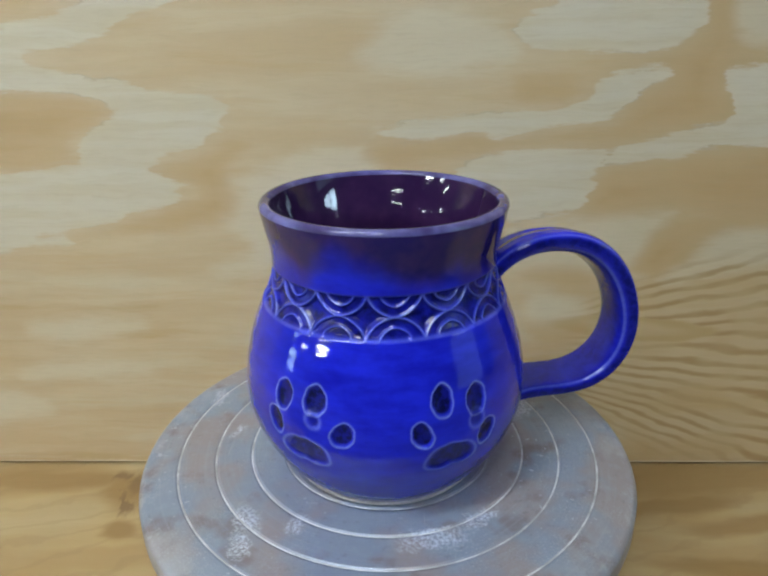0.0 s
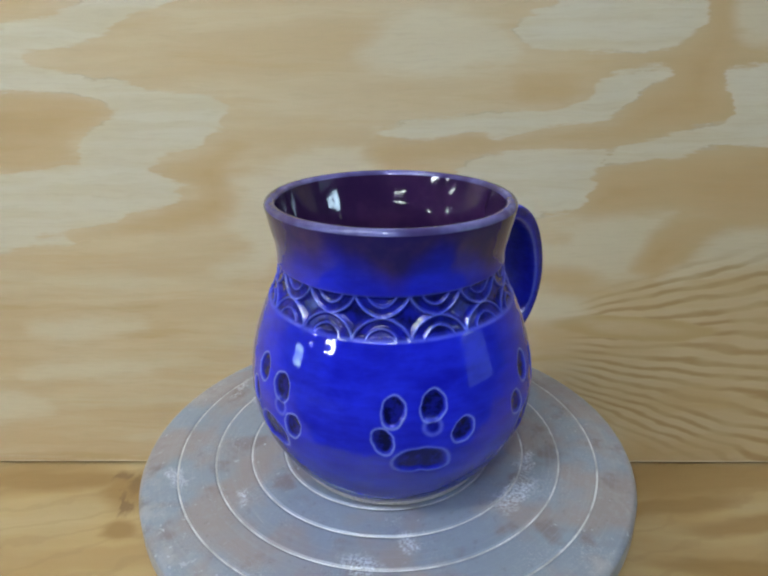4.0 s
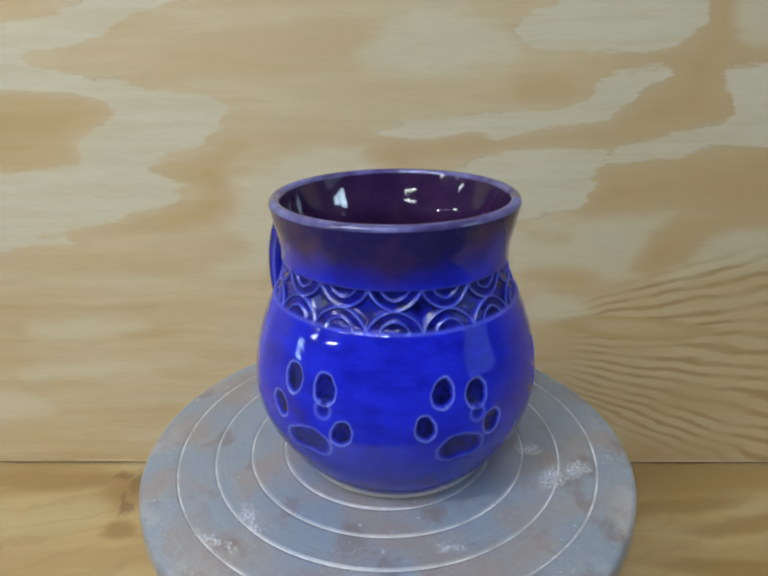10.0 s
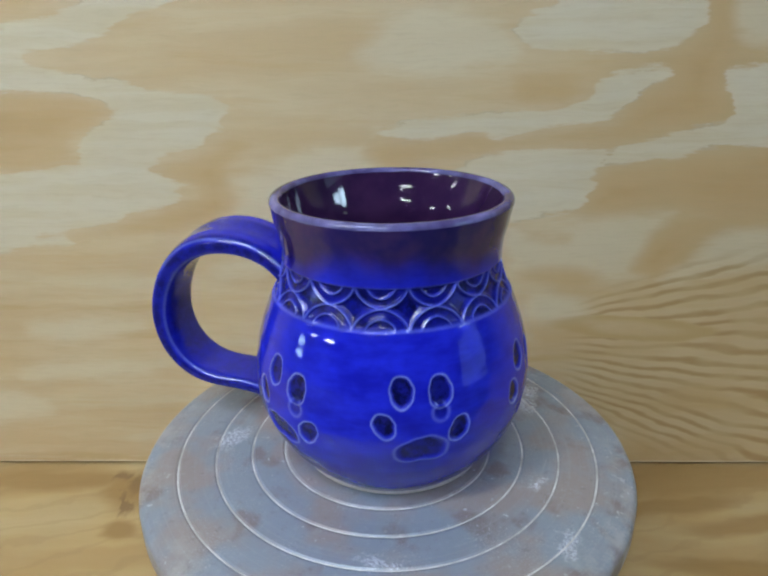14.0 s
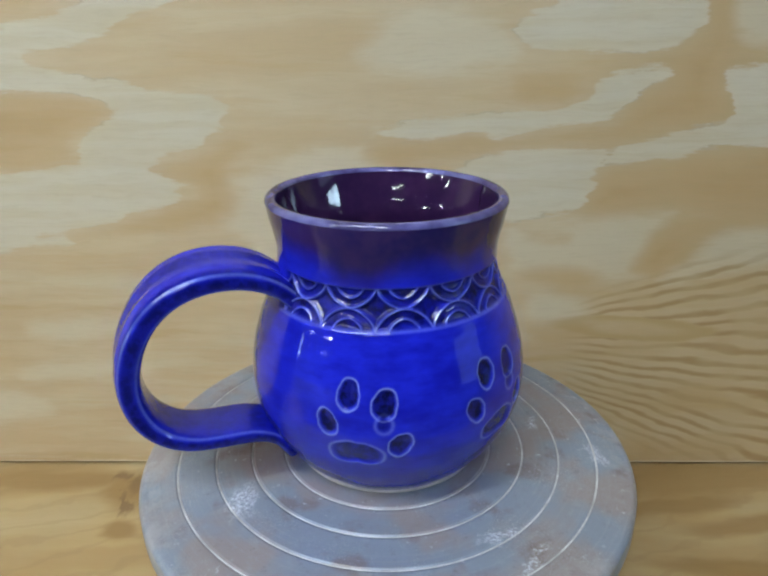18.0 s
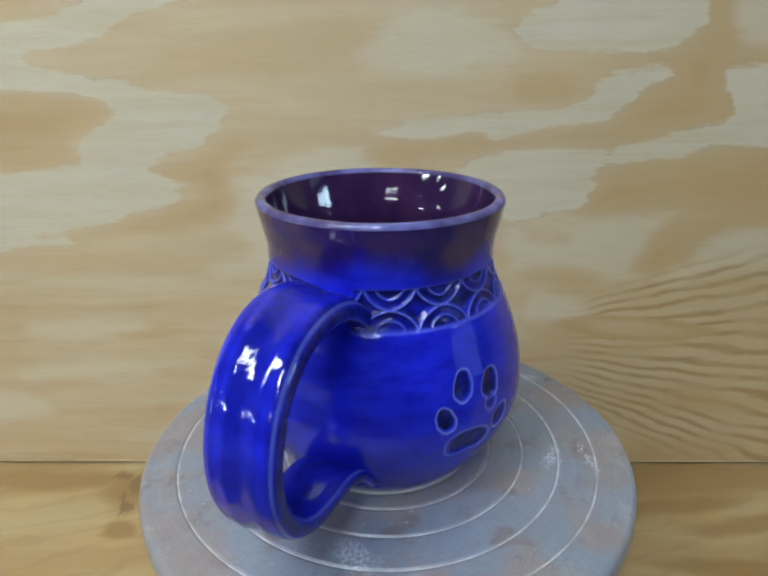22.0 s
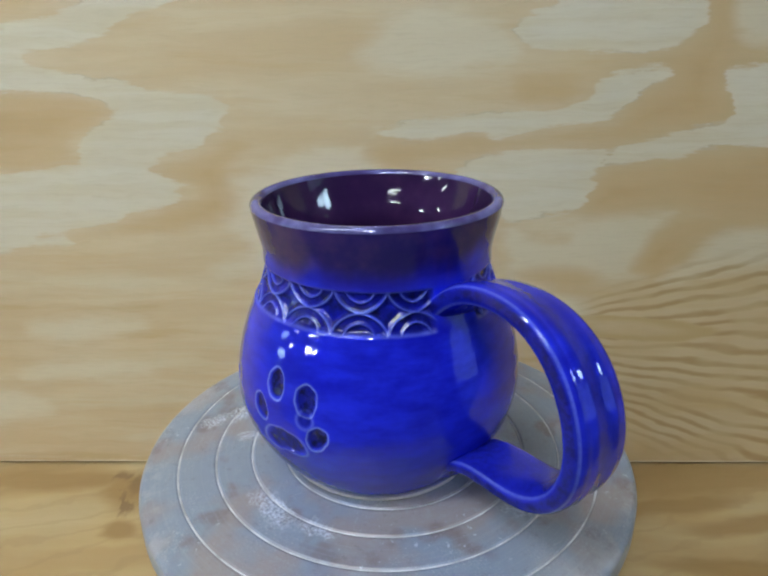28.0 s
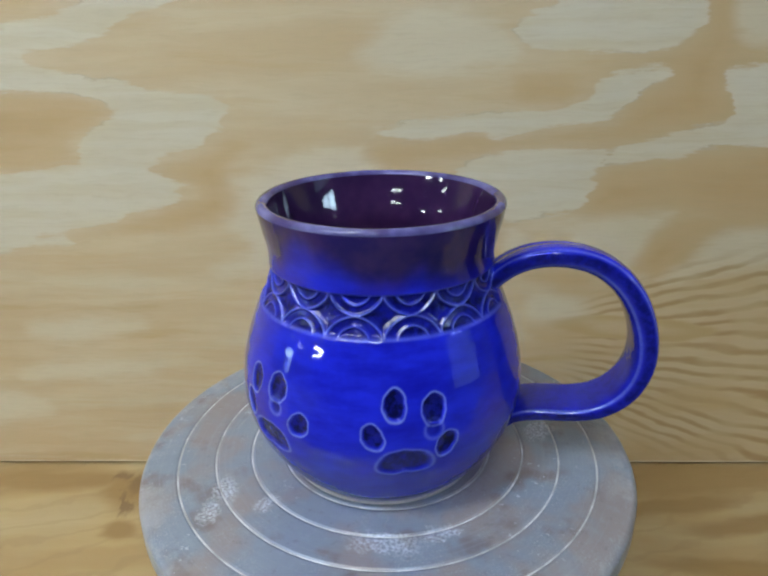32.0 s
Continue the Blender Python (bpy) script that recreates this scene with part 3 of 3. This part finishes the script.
def window(name, x, wy, wz, hw, hh, lights, bar_z, top=None):
    """A bright window: panes between white glazing bars, brighter over the transom than under it."""
    thing = tagged(new(name), "white-framed workshop window with bright daylight behind", "window", kind="structure")
    for y0, y1, z0, z1 in ((wy - hw, wy - hw + 0.04, wz - hh, wz + hh), (wy + hw - 0.04, wy + hw, wz - hh, wz + hh), (wy - hw + 0.04, wy + hw - 0.04, wz - hh, wz - hh + 0.04), (wy - hw + 0.04, wy + hw - 0.04, wz + hh - 0.04, wz + hh)):
        part("window_frame", box(bmesh.new(), x - 0.03, x + 0.03, y0, y1, z0, z1, 0.004), FRAME, thing, smooth=False)
    step = 2 * (hw - 0.04) / lights
    for k in range(lights):
        y0 = wy - hw + 0.04 + k * step
        for z0, z1, pane in ((wz - hh + 0.04, bar_z - 0.03, YARD), (bar_z + 0.03, wz + hh - 0.04, top or DAY)):
            part("pane", box(bmesh.new(), x - 0.004, x + 0.004, y0 + 0.012, y0 + step - 0.012, z0, z1), pane, thing, "bright daylit pane", smooth=False)
        if k == 0:
            part("transom", box(bmesh.new(), x - 0.02, x + 0.02, wy - hw + 0.04, wy + hw - 0.04, bar_z - 0.03, bar_z + 0.03), FRAME, thing, smooth=False)
        else:
            part("glazing_bar", box(bmesh.new(), x - 0.02, x + 0.02, y0 - 0.012, y0 + 0.012, wz - hh + 0.04, wz + hh - 0.04), FRAME, thing, smooth=False)


side_wall("wall_east", 5.9, 6.0, [(-2.33, 0.40, 1.5, 1.10)], (2.27, 1.0, 0.42))
window("window_1", 5.95, -2.33, 0.40, 1.5, 1.10, 2, 0.5, YARD)
window("window_3", 5.95, -2.33, 2.27, 1.0, 0.42, 2, 2.27)
side_wall("wall_west", -9.0, -8.9, [(-1.3, 0.1, 0.6, 0.45)])
window("window_2", -8.95, -1.3, 0.1, 0.6, 0.45, 2, 0.1)


def ceiling_light(x, y, z, length, wide, turn):
    thing = tagged(new("ceiling_light"), "white twin-tube workshop light hanging under the ceiling", "ceiling light", "ceiling lights")
    thing.matrix_world = pose(x, y, z, 0, 0, turn)
    part("housing", box(bmesh.new(), -length / 2, length / 2, -wide / 2, wide / 2, -0.05, 0, 0.008), FRAME, thing, smooth=False)
    for s in (-wide / 4, wide / 4):
        bm = bmesh.new()
        bmesh.ops.create_cone(bm, cap_ends=True, segments=16, radius1=0.016, radius2=0.016, depth=length * 0.97, matrix=Matrix.Translation((0, s, -0.07)) @ Matrix.Rotation(math.pi / 2, 4, "Y"))
        part("tube", bm, TUBE, thing, "lit fluorescent tube")
    for s in (-0.4, 0.4):
        part("hanger", box(bmesh.new(), s * length - 0.004, s * length + 0.004, -0.004, 0.004, 0, CEIL - z), FRAME, thing, "thin hanging rod", smooth=False)


for tx, ty, tz, long, watts, turn in NEAR_TUBES:
    ceiling_light(tx, ty, tz, long + 0.05, 0.09, turn)
for tx, ty, tz in FAR_TUBES:
    ceiling_light(tx, ty, tz, 1.8, 0.18, 0)

# ---- the banding wheel ----
GROOVES = [0.0391, 0.0513, 0.0644, 0.0777]
WHEEL_R = 0.0911
wheel = tagged(new("banding_wheel"), "worn grey metal banding wheel with pale ring grooves and dried clay", "banding wheel")
wheel.location = (-0.0004, 0, BENCH)
LIFT = -BENCH


def head_profile():
    out = [(0.0, 0.0)]
    for g in GROOVES:
        out += [(g - 0.0012, 0.0), (g - 0.0005, 0.0), (g - 0.0004, -0.0005), (g + 0.0004, -0.0005), (g + 0.0005, 0.0), (g + 0.0012, 0.0)]
    out += [(0.0800, 0.0), (0.0801, 0.0), (0.0893, -0.0014), (0.0894, -0.0014), (WHEEL_R - 0.0006, -0.0022), (WHEEL_R, -0.0033), (WHEEL_R, -0.0034), (WHEEL_R, -0.0100), (WHEEL_R - 0.0008, -0.0112), (WHEEL_R - 0.004, -0.0116), (0.03, -0.0135), (0.018, -0.03), (0.0, -0.03)]
    return out


head = part("wheel_head", lathe(head_profile(), 240), METAL, wheel, "round cast-metal head with dried clay smears")
for g in GROOVES:
    part("groove_fill", lathe([(g - 0.00032, -0.0005), (g - 0.00016, -0.00010), (g + 0.00016, -0.00010), (g + 0.00032, -0.0005)], 200), CHALK, head, "pale dried clay in a turned groove")
part("shaft", lathe([(0.0, LIFT - 0.031), (0.016, LIFT - 0.031), (0.016, 0.03), (0.0, 0.03)], 48), IRON, wheel, "dark iron shaft")
part("base", lathe([(0.0, 0.032), (0.022, 0.032), (0.026, 0.022), (0.055, 0.014), (0.062, 0.008), (0.062, 0.0), (0.0, 0.0)], 96), IRON, wheel, "dark cast-iron foot")

# ---- the mug ----
MUG_H = 0.0968
KNOT_Z = np.array([0, 0.07, 0.16, 0.28, 0.42, 0.55, 0.66, 0.75, 0.83, 0.91, 1.0]) * MUG_H
KNOT_R = np.array([0.0333, 0.0391, 0.0447, 0.0490, 0.0491, 0.0461, 0.0420, 0.0388, 0.0380, 0.0395, 0.0412])


def spline(kx, ky, x):
    """A natural cubic through the knots, at x."""
    h, m = np.diff(kx), len(kx)
    a, b = np.eye(m), np.zeros(m)
    for i in range(1, m - 1):
        a[i, i - 1:i + 2] = h[i - 1], 2 * (h[i - 1] + h[i]), h[i]
        b[i] = 3 * ((ky[i + 1] - ky[i]) / h[i] - (ky[i] - ky[i - 1]) / h[i - 1])
    c = np.linalg.solve(a, b)
    i = np.clip(np.searchsorted(kx, x) - 1, 0, m - 2)
    d = x - kx[i]
    return ky[i] + ((ky[i + 1] - ky[i]) / h[i] - h[i] * (2 * c[i] + c[i + 1]) / 3) * d + c[i] * d * d + (c[i + 1] - c[i]) / (3 * h[i]) * d ** 3


mug = tagged(new("mug"), "glossy cobalt-blue pottery mug with stamped paw prints and a plum rim", "mug")
HANDLE_AT = 96.8    # degrees round the mug

# Paw prints: angle and height of four toes and the pad.
PAWS = [[(12.5, 0.0375), (20.0, 0.0471), (33.8, 0.0448), (38.3, 0.0331), (23.4, 0.0280)],
        [(317.5, 0.0361), (321.1, 0.0453), (334.9, 0.0464), (345.5, 0.0374), (330.9, 0.0286)],
        [(255.3, 0.0371), (262.0, 0.0473), (275.5, 0.0451), (282.2, 0.0342), (269.0, 0.0278)],
        [(198.4, 0.0378), (204.6, 0.0482), (218.7, 0.0474), (225.6, 0.0344), (211.9, 0.0284)],
        [(143.6, 0.0369), (151.3, 0.0465), (164.2, 0.0442), (169.7, 0.0310), (153.6, 0.0264)]]
TOE_SIZE = [(0.0030, 0.0042, 18), (0.0034, 0.0047, -6), (0.0037, 0.0048, -4), (0.0032, 0.0042, -24)]
BAND_Z0, BAND_Z1, BAND_N, BAND_AT = 0.0645, 0.0766, 15, 16.6


OVAL = 0.014        # the pot is squeezed a little where the handle sits


def soft(x, a, b):
    t = np.clip((x - a) / (b - a), 0, 1)
    return t * t * (3 - 2 * t)


def mug_body():
    na, nz = 1080, 330
    ang = np.arange(na) * (360.0 / na)
    zz = np.linspace(0.0014, MUG_H - 0.0016, nz)
    A, Z = np.meshgrid(ang, zz)
    R = spline(KNOT_Z, KNOT_R, zz)[:, None] * np.ones((1, na))
    R *= 1 + OVAL * soft(Z, 0.0, 0.03) * np.cos(2 * np.radians(A))
    R += 0.00003 * np.sin(Z * 900 + np.radians(A)) * soft(Z, 0.002, 0.02)     # throwing rings
    depth, pool_shade, thin = np.zeros_like(R), np.zeros_like(R), np.zeros_like(R)
    owner = np.zeros(R.shape, dtype=int)

    def print_in(d, scale, deep, number):
        """Sink a hollow: d is 0 on its outline and negative inside, in units of scale metres."""
        nonlocal depth, pool_shade, thin
        mm = d * scale
        depth = np.maximum(depth, deep * (0.65 * soft(-mm, -0.0002, 0.0007) + 0.35 * soft(-mm, 0.0, 0.003)))
        pool_shade = np.maximum(pool_shade, soft(-mm, 0.0001, 0.0008))
        thin = np.maximum(thin, 0.92 * np.exp(-((mm - 0.00022) / 0.00022) ** 2))
        owner[mm < 0.0001] = number

    for k, toes in enumerate(PAWS):
        for j, (ta, tz) in enumerate(toes):
            da = np.radians((A - ta + 180) % 360 - 180) * 0.0487
            dz = Z - tz
            turn = np.arctan2(dz, da)
            wob = 0.035 * np.sin(2 * turn + 1.7 * k + j) + 0.035 * np.sin(3 * turn + 2.9 * k + 1.3 * j) + 0.02 * np.sin(7 * turn + k)
            if j < 4:
                w, h, lean = TOE_SIZE[j]
                lean = radians(lean + 5 * math.sin(2.3 * k + j))
                u, v = da * math.cos(lean) + dz * math.sin(lean), -da * math.sin(lean) + dz * math.cos(lean)
                d = np.sqrt((u / w) ** 2 + (v / h) ** 2) - 1 + wob
                print_in(d, w, 0.0013, 10 + 5 * k + j)
                if j == 2:      # the glaze hole under the third toe
                    d = np.sqrt(((da + 0.0002) / 0.0023) ** 2 + ((dz + 0.0062) / 0.0024) ** 2) - 1 + 2 * wob
                    mm = d * 0.0022
                    depth = np.maximum(depth, 0.0005 * soft(-mm, -0.0002, 0.0012))
                    pool_shade = np.maximum(pool_shade, 0.6 * soft(-mm, 0.0, 0.001))
                    thin = np.maximum(thin, 0.35 * np.exp(-((mm - 0.0003) / 0.0005) ** 2))
            else:
                w, h = 0.0080, 0.0046
                up = np.sqrt((da / w) ** 2 + (dz / (1.12 * h)) ** 2) - 1
                low = (np.abs(da / w) ** 3 + np.abs((dz - 0.0007 * np.exp(-(da / 0.0022) ** 2)) / (0.86 * h)) ** 3) ** (1 / 3) - 1
                d = np.where(dz > 0, up, low) + wob
                mm = d * 0.0046
                depth = np.maximum(depth, 0.0010 * soft(-mm, -0.0002, 0.0014))
                pool_shade = np.maximum(pool_shade, 0.85 * soft(-mm, 0.0, 0.0012))
                thin = np.maximum(thin, 0.45 * np.exp(-((mm - 0.0002) / 0.0003) ** 2))
                owner[mm < 0.0001] = 10 + 5 * k + 4
    # the stamped band of half rings and diamonds, broken off at the handle
    away = np.abs((A - HANDLE_AT + 180) % 360 - 180)
    on = soft(away, 10, 14)
    mid, half = (BAND_Z0 + BAND_Z1) / 2, (BAND_Z1 - BAND_Z0) / 2
    H = (Z - mid - 0.0003 * np.sin(np.radians(2 * A + 40))) / half
    S = (((A - BAND_AT) * BAND_N / 360.0) % 1.0) * 2 - 1
    inside = soft(1 - np.abs(H), 0.0, 0.10) * on
    sunk = soft(1 - np.abs(H), -0.08, 0.17) * on      # the clay rounds over into the band
    ring, far = np.zeros_like(R), np.full_like(R, 9.0)
    for side in (1, -1):
        D = (np.abs(S * 1.02) ** 1.7 + np.abs(1.0 - side * H) ** 1.7) ** (1 / 1.7)
        far = np.minimum(far, D)
        for q, wd, up in ((0.99, 0.062, 1.0), (0.53, 0.058, 0.85)):
            ring = np.maximum(ring, up * np.exp(-((D - q) / wd) ** 2))
    rough = 0.85 + 0.15 * np.sin(np.radians(A) * 7 + Z * 900)
    gem = soft(far, 1.08, 1.2)
    depth = np.maximum(depth, (0.0013 + 0.0004 * gem) * sunk * (1 - 0.72 * ring))
    pool_shade = np.maximum(pool_shade, (0.94 + 0.06 * gem) * inside * (1 - soft(ring, 0.15, 0.7)) * rough)
    thin = np.maximum(thin, 0.48 * inside * soft(ring, 0.4, 0.95) * rough)
    edge = np.exp(-((np.abs(H) - 1.0) / 0.06) ** 2) * on
    thin = np.maximum(thin, 0.25 * edge)
    owner[(np.abs(H) < 1.0) & (away > 11)] = 1
    R = R - depth
    a = np.radians(A)
    co = np.stack([R * np.sin(a), -R * np.cos(a), Z], -1)
    tu, tv = np.roll(co, -1, 1) - np.roll(co, 1, 1), np.gradient(co, axis=0)
    nor = np.cross(tu, tv)
    nor /= np.linalg.norm(nor, axis=-1, keepdims=True)
    i, j = np.meshgrid(np.arange(nz - 1), np.arange(na), indexing="ij")
    j2 = (j + 1) % na
    quads = np.stack([i * na + j, i * na + j2, (i + 1) * na + j2, (i + 1) * na + j], -1).reshape(-1, 4)
    corner = owner.reshape(-1)[quads]
    face_owner = np.where((corner == corner[:, :1]).all(1), corner[:, 0], 0)
    co, nor = co.reshape(-1, 3), nor.reshape(-1, 3)
    pool_shade, thin = pool_shade.reshape(-1), np.clip(thin * (1 - 0.8 * pool_shade), 0, 1).reshape(-1)

    def piece(name, number, parent, label=""):
        f = quads[face_owner == number]
        ids, inv = np.unique(f, return_inverse=True)
        return raw_object(name, co[ids], inv.reshape(-1, 4).tolist(), GLAZE, parent, label, nor[ids].tolist(), {"pool_shade": pool_shade[ids], "thin": thin[ids], "neck": np.ones(len(ids))})

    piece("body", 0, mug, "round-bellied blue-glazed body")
    piece("stamped_band", 1, mug, "stamped band of half rings and diamonds")
    for k in range(len(PAWS)):
        pad = piece("paw_print", 14 + 5 * k, mug, "dark hollow paw print with four toes")
        for j in range(4):
            piece("toe", 10 + 5 * k + j, pad)


mug_body()


def mug_inside():
    top = float(spline(KNOT_Z, KNOT_R, np.array([MUG_H - 0.0016]))[0])
    lip = [(top - 0.0019 + 0.0019 * math.cos(t), MUG_H - 0.0016 + 0.0017 * math.sin(t)) for t in np.linspace(0, math.pi * 0.95, 12)]
    part("rim", lathe(lip, 360, oval=OVAL), RIM, mug, "smooth lilac-plum rim")
    zs = np.linspace(MUG_H - 0.0014, 0.007, 40)
    inner = [(lip[-1][0], lip[-1][1])] + [(float(r) - 0.0038 - 0.0016 * float(soft(MUG_H - z, 0.0, 0.02)), float(z)) for r, z in zip(spline(KNOT_Z, KNOT_R, zs), zs)][1:]
    inner += [(0.034, 0.0055), (0.02, 0.005), (0.0, 0.005)]
    part("inside", lathe(inner, 240, oval=OVAL), PLUM, mug, "glossy dark plum lining")
    part("foot", lathe([(0.0, 0.0012), (0.0300, 0.0012), (0.0305, 0.0), (0.0340, 0.0), (0.0349, 0.0005), (0.0350, 0.0012), (0.0345, 0.0018)], 240), CLAY, mug, "bare pale foot ring")


mug_inside()

HANDLE = [(0.0325, 0.0615), (0.0367, 0.0685), (0.0448, 0.0757), (0.0581, 0.079), (0.0707, 0.0767), (0.0805, 0.0694), (0.0871, 0.0576), (0.089, 0.0429), (0.0847, 0.0313), (0.0756, 0.024), (0.0624, 0.0218), (0.0512, 0.0206), (0.0456, 0.0178), (0.0425, 0.0125)]


def mug_handle():
    """A pulled strap with one shallow groove along its back, swept along its line."""
    knots = np.array(HANDLE)
    s = np.concatenate([[0], np.cumsum(np.hypot(*np.diff(knots, axis=0).T))])
    t = np.linspace(0, s[-1], 110)
    rho, zz = spline(s, knots[:, 0], t), spline(s, knots[:, 1], t)
    dr, dz = np.gradient(rho, t), np.gradient(zz, t)
    dl = np.hypot(dr, dz)
    out_r, out_z = -dz / dl, dr / dl         # outward side of the loop
    m = 56
    a0 = radians(HANDLE_AT)
    axis, side = np.array([math.sin(a0), -math.cos(a0)]), np.array([math.cos(a0), math.sin(a0)])
    co, pool_shade, thin = [], [], []
    for k in range(len(t)):
        u = k / (len(t) - 1)
        flare = 1 + 0.22 * max(0.0, 1 - u / 0.12) ** 2 + 0.25 * max(0.0, (u - 0.90) / 0.10) ** 2
        w, h = 0.0103 * flare, 0.0031 * (1 - 0.45 * max(0.0, (u - 0.9) / 0.1))
        for j in range(m):
            q = 2 * math.pi * j / m
            cx, cy = math.cos(q), math.sin(q)
            x = w * math.copysign(abs(cx) ** 0.6, cx)
            y = h * math.copysign(abs(cy) ** 0.6, cy)
            g = 0.0
            if cy > 0:
                g = math.exp(-((x / w - 0.14) / 0.14) ** 2)
                y += 0.00011 * math.sin(9 * x / w + 0.6 * math.sin(9 * u)) * cy
                y += (0.0003 * math.sin(math.pi * min(1.0, abs(x / w))) - 0.0013 * g - 0.0004 * math.exp(-((x / w + 0.55) / 0.10) ** 2)) * cy
            if cy < 0:
                y *= 1 + 0.65 * math.sin(math.pi * min(1.0, u / 0.8))       # thicker on the inside
            hug = max(0.0, 1 - u / 0.14) + max(0.0, (u - 0.84) / 0.16)       # the ends wrap round the body
            pr, pz = rho[k] + y * out_r[k] - hug * x * x / 0.085, zz[k] + y * out_z[k] - (0.0022 if x > 0 else 0.0017) * x / w * max(0.0, out_z[k])     # twisted a little at the top
            lx = x + 0.0029 - 0.0183 * (pz - 0.05)      # it sits a little askew
            co.append((pr * axis[0] + lx * side[0], pr * axis[1] + lx * side[1], pz))
            # shade painted into the flanks and inside face; dark streaks along the back
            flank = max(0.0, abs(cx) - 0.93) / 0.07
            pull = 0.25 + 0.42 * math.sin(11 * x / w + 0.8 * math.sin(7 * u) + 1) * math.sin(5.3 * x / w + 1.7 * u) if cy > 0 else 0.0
            pool_shade.append(max(0.55 * g, pull, 0.8 * flank, 0.55 * max(0.0, -cy)))
            # a highlight painted as a pale line along both edges
            thin.append(0.5 * math.exp(-((abs(cx) - 0.87) / 0.04) ** 2))
    faces = [(k * m + j, k * m + (j + 1) % m, (k + 1) * m + (j + 1) % m, (k + 1) * m + j) for k in range(len(t) - 1) for j in range(m)]
    faces += [tuple(range(m))[::-1], tuple(range((len(t) - 1) * m, len(t) * m))]
    raw_object("handle", co, faces, GLAZE, mug, "grooved blue strap handle", None, {"pool_shade": pool_shade, "thin": thin})


mug_handle()

# ---- what moves ----
# The wheel is turned by hand in fits and starts: seconds and degrees.
TURN = [
    (0.0, 0.0), (0.5, 3.33), (1.0, 11.57), (1.5, 18.03), (2.0, 23.88), (2.5, 28.97), (3.0, 35.37), (3.5, 36.11), (5.5, 60.06), (6.0, 65.77),
    (6.5, 71.47), (7.0, 79.3), (7.5, 85.19), (8.0, 87.96), (8.5, 90.01), (9.0, 100.14), (9.5, 108.8), (10.0, 114.28), (10.5, 119.05), (11.0, 123.91),
    (11.5, 128.73), (12.0, 130.91), (12.5, 133.54), (13.0, 144.41), (13.5, 151.43), (14.0, 158.09), (14.5, 163.38)]
TURN_TOO = [
    (16.5, 180.64), (17.0, 185.79), (17.5, 191.91), (18.0, 194.62), (18.5, 201.73), (19.0, 201.94), (19.5, 207.54), (20.0, 216.34), (20.5, 223.76), (21.0, 229.35),
    (21.5, 235.57), (22.0, 239.7), (22.5, 239.8), (23.0, 249.68), (23.5, 253.84), (24.0, 259.4), (24.5, 264.73), (25.0, 269.29), (25.5, 271.65), (27.5, 297.0),
    (28.0, 300.05), (28.5, 302.63), (29.0, 310.71), (29.5, 320.06), (30.0, 329.5), (30.5, 334.0), (31.0, 337.59), (31.5, 341.19), (32.0, 344.1)]


def motions():
    turns = TURN + TURN_TOO
    walk(head, [(t, pose(0, 0, LIFT, 0, 0, a)) for t, a in turns])
    # the mug stands a little off the wheel's middle
    walk(mug, [(t, pose(0, 0, 0, 0, 0, a) @ pose(-0.0008, -0.0029, 0.0001)) for t, a in turns])


motions()
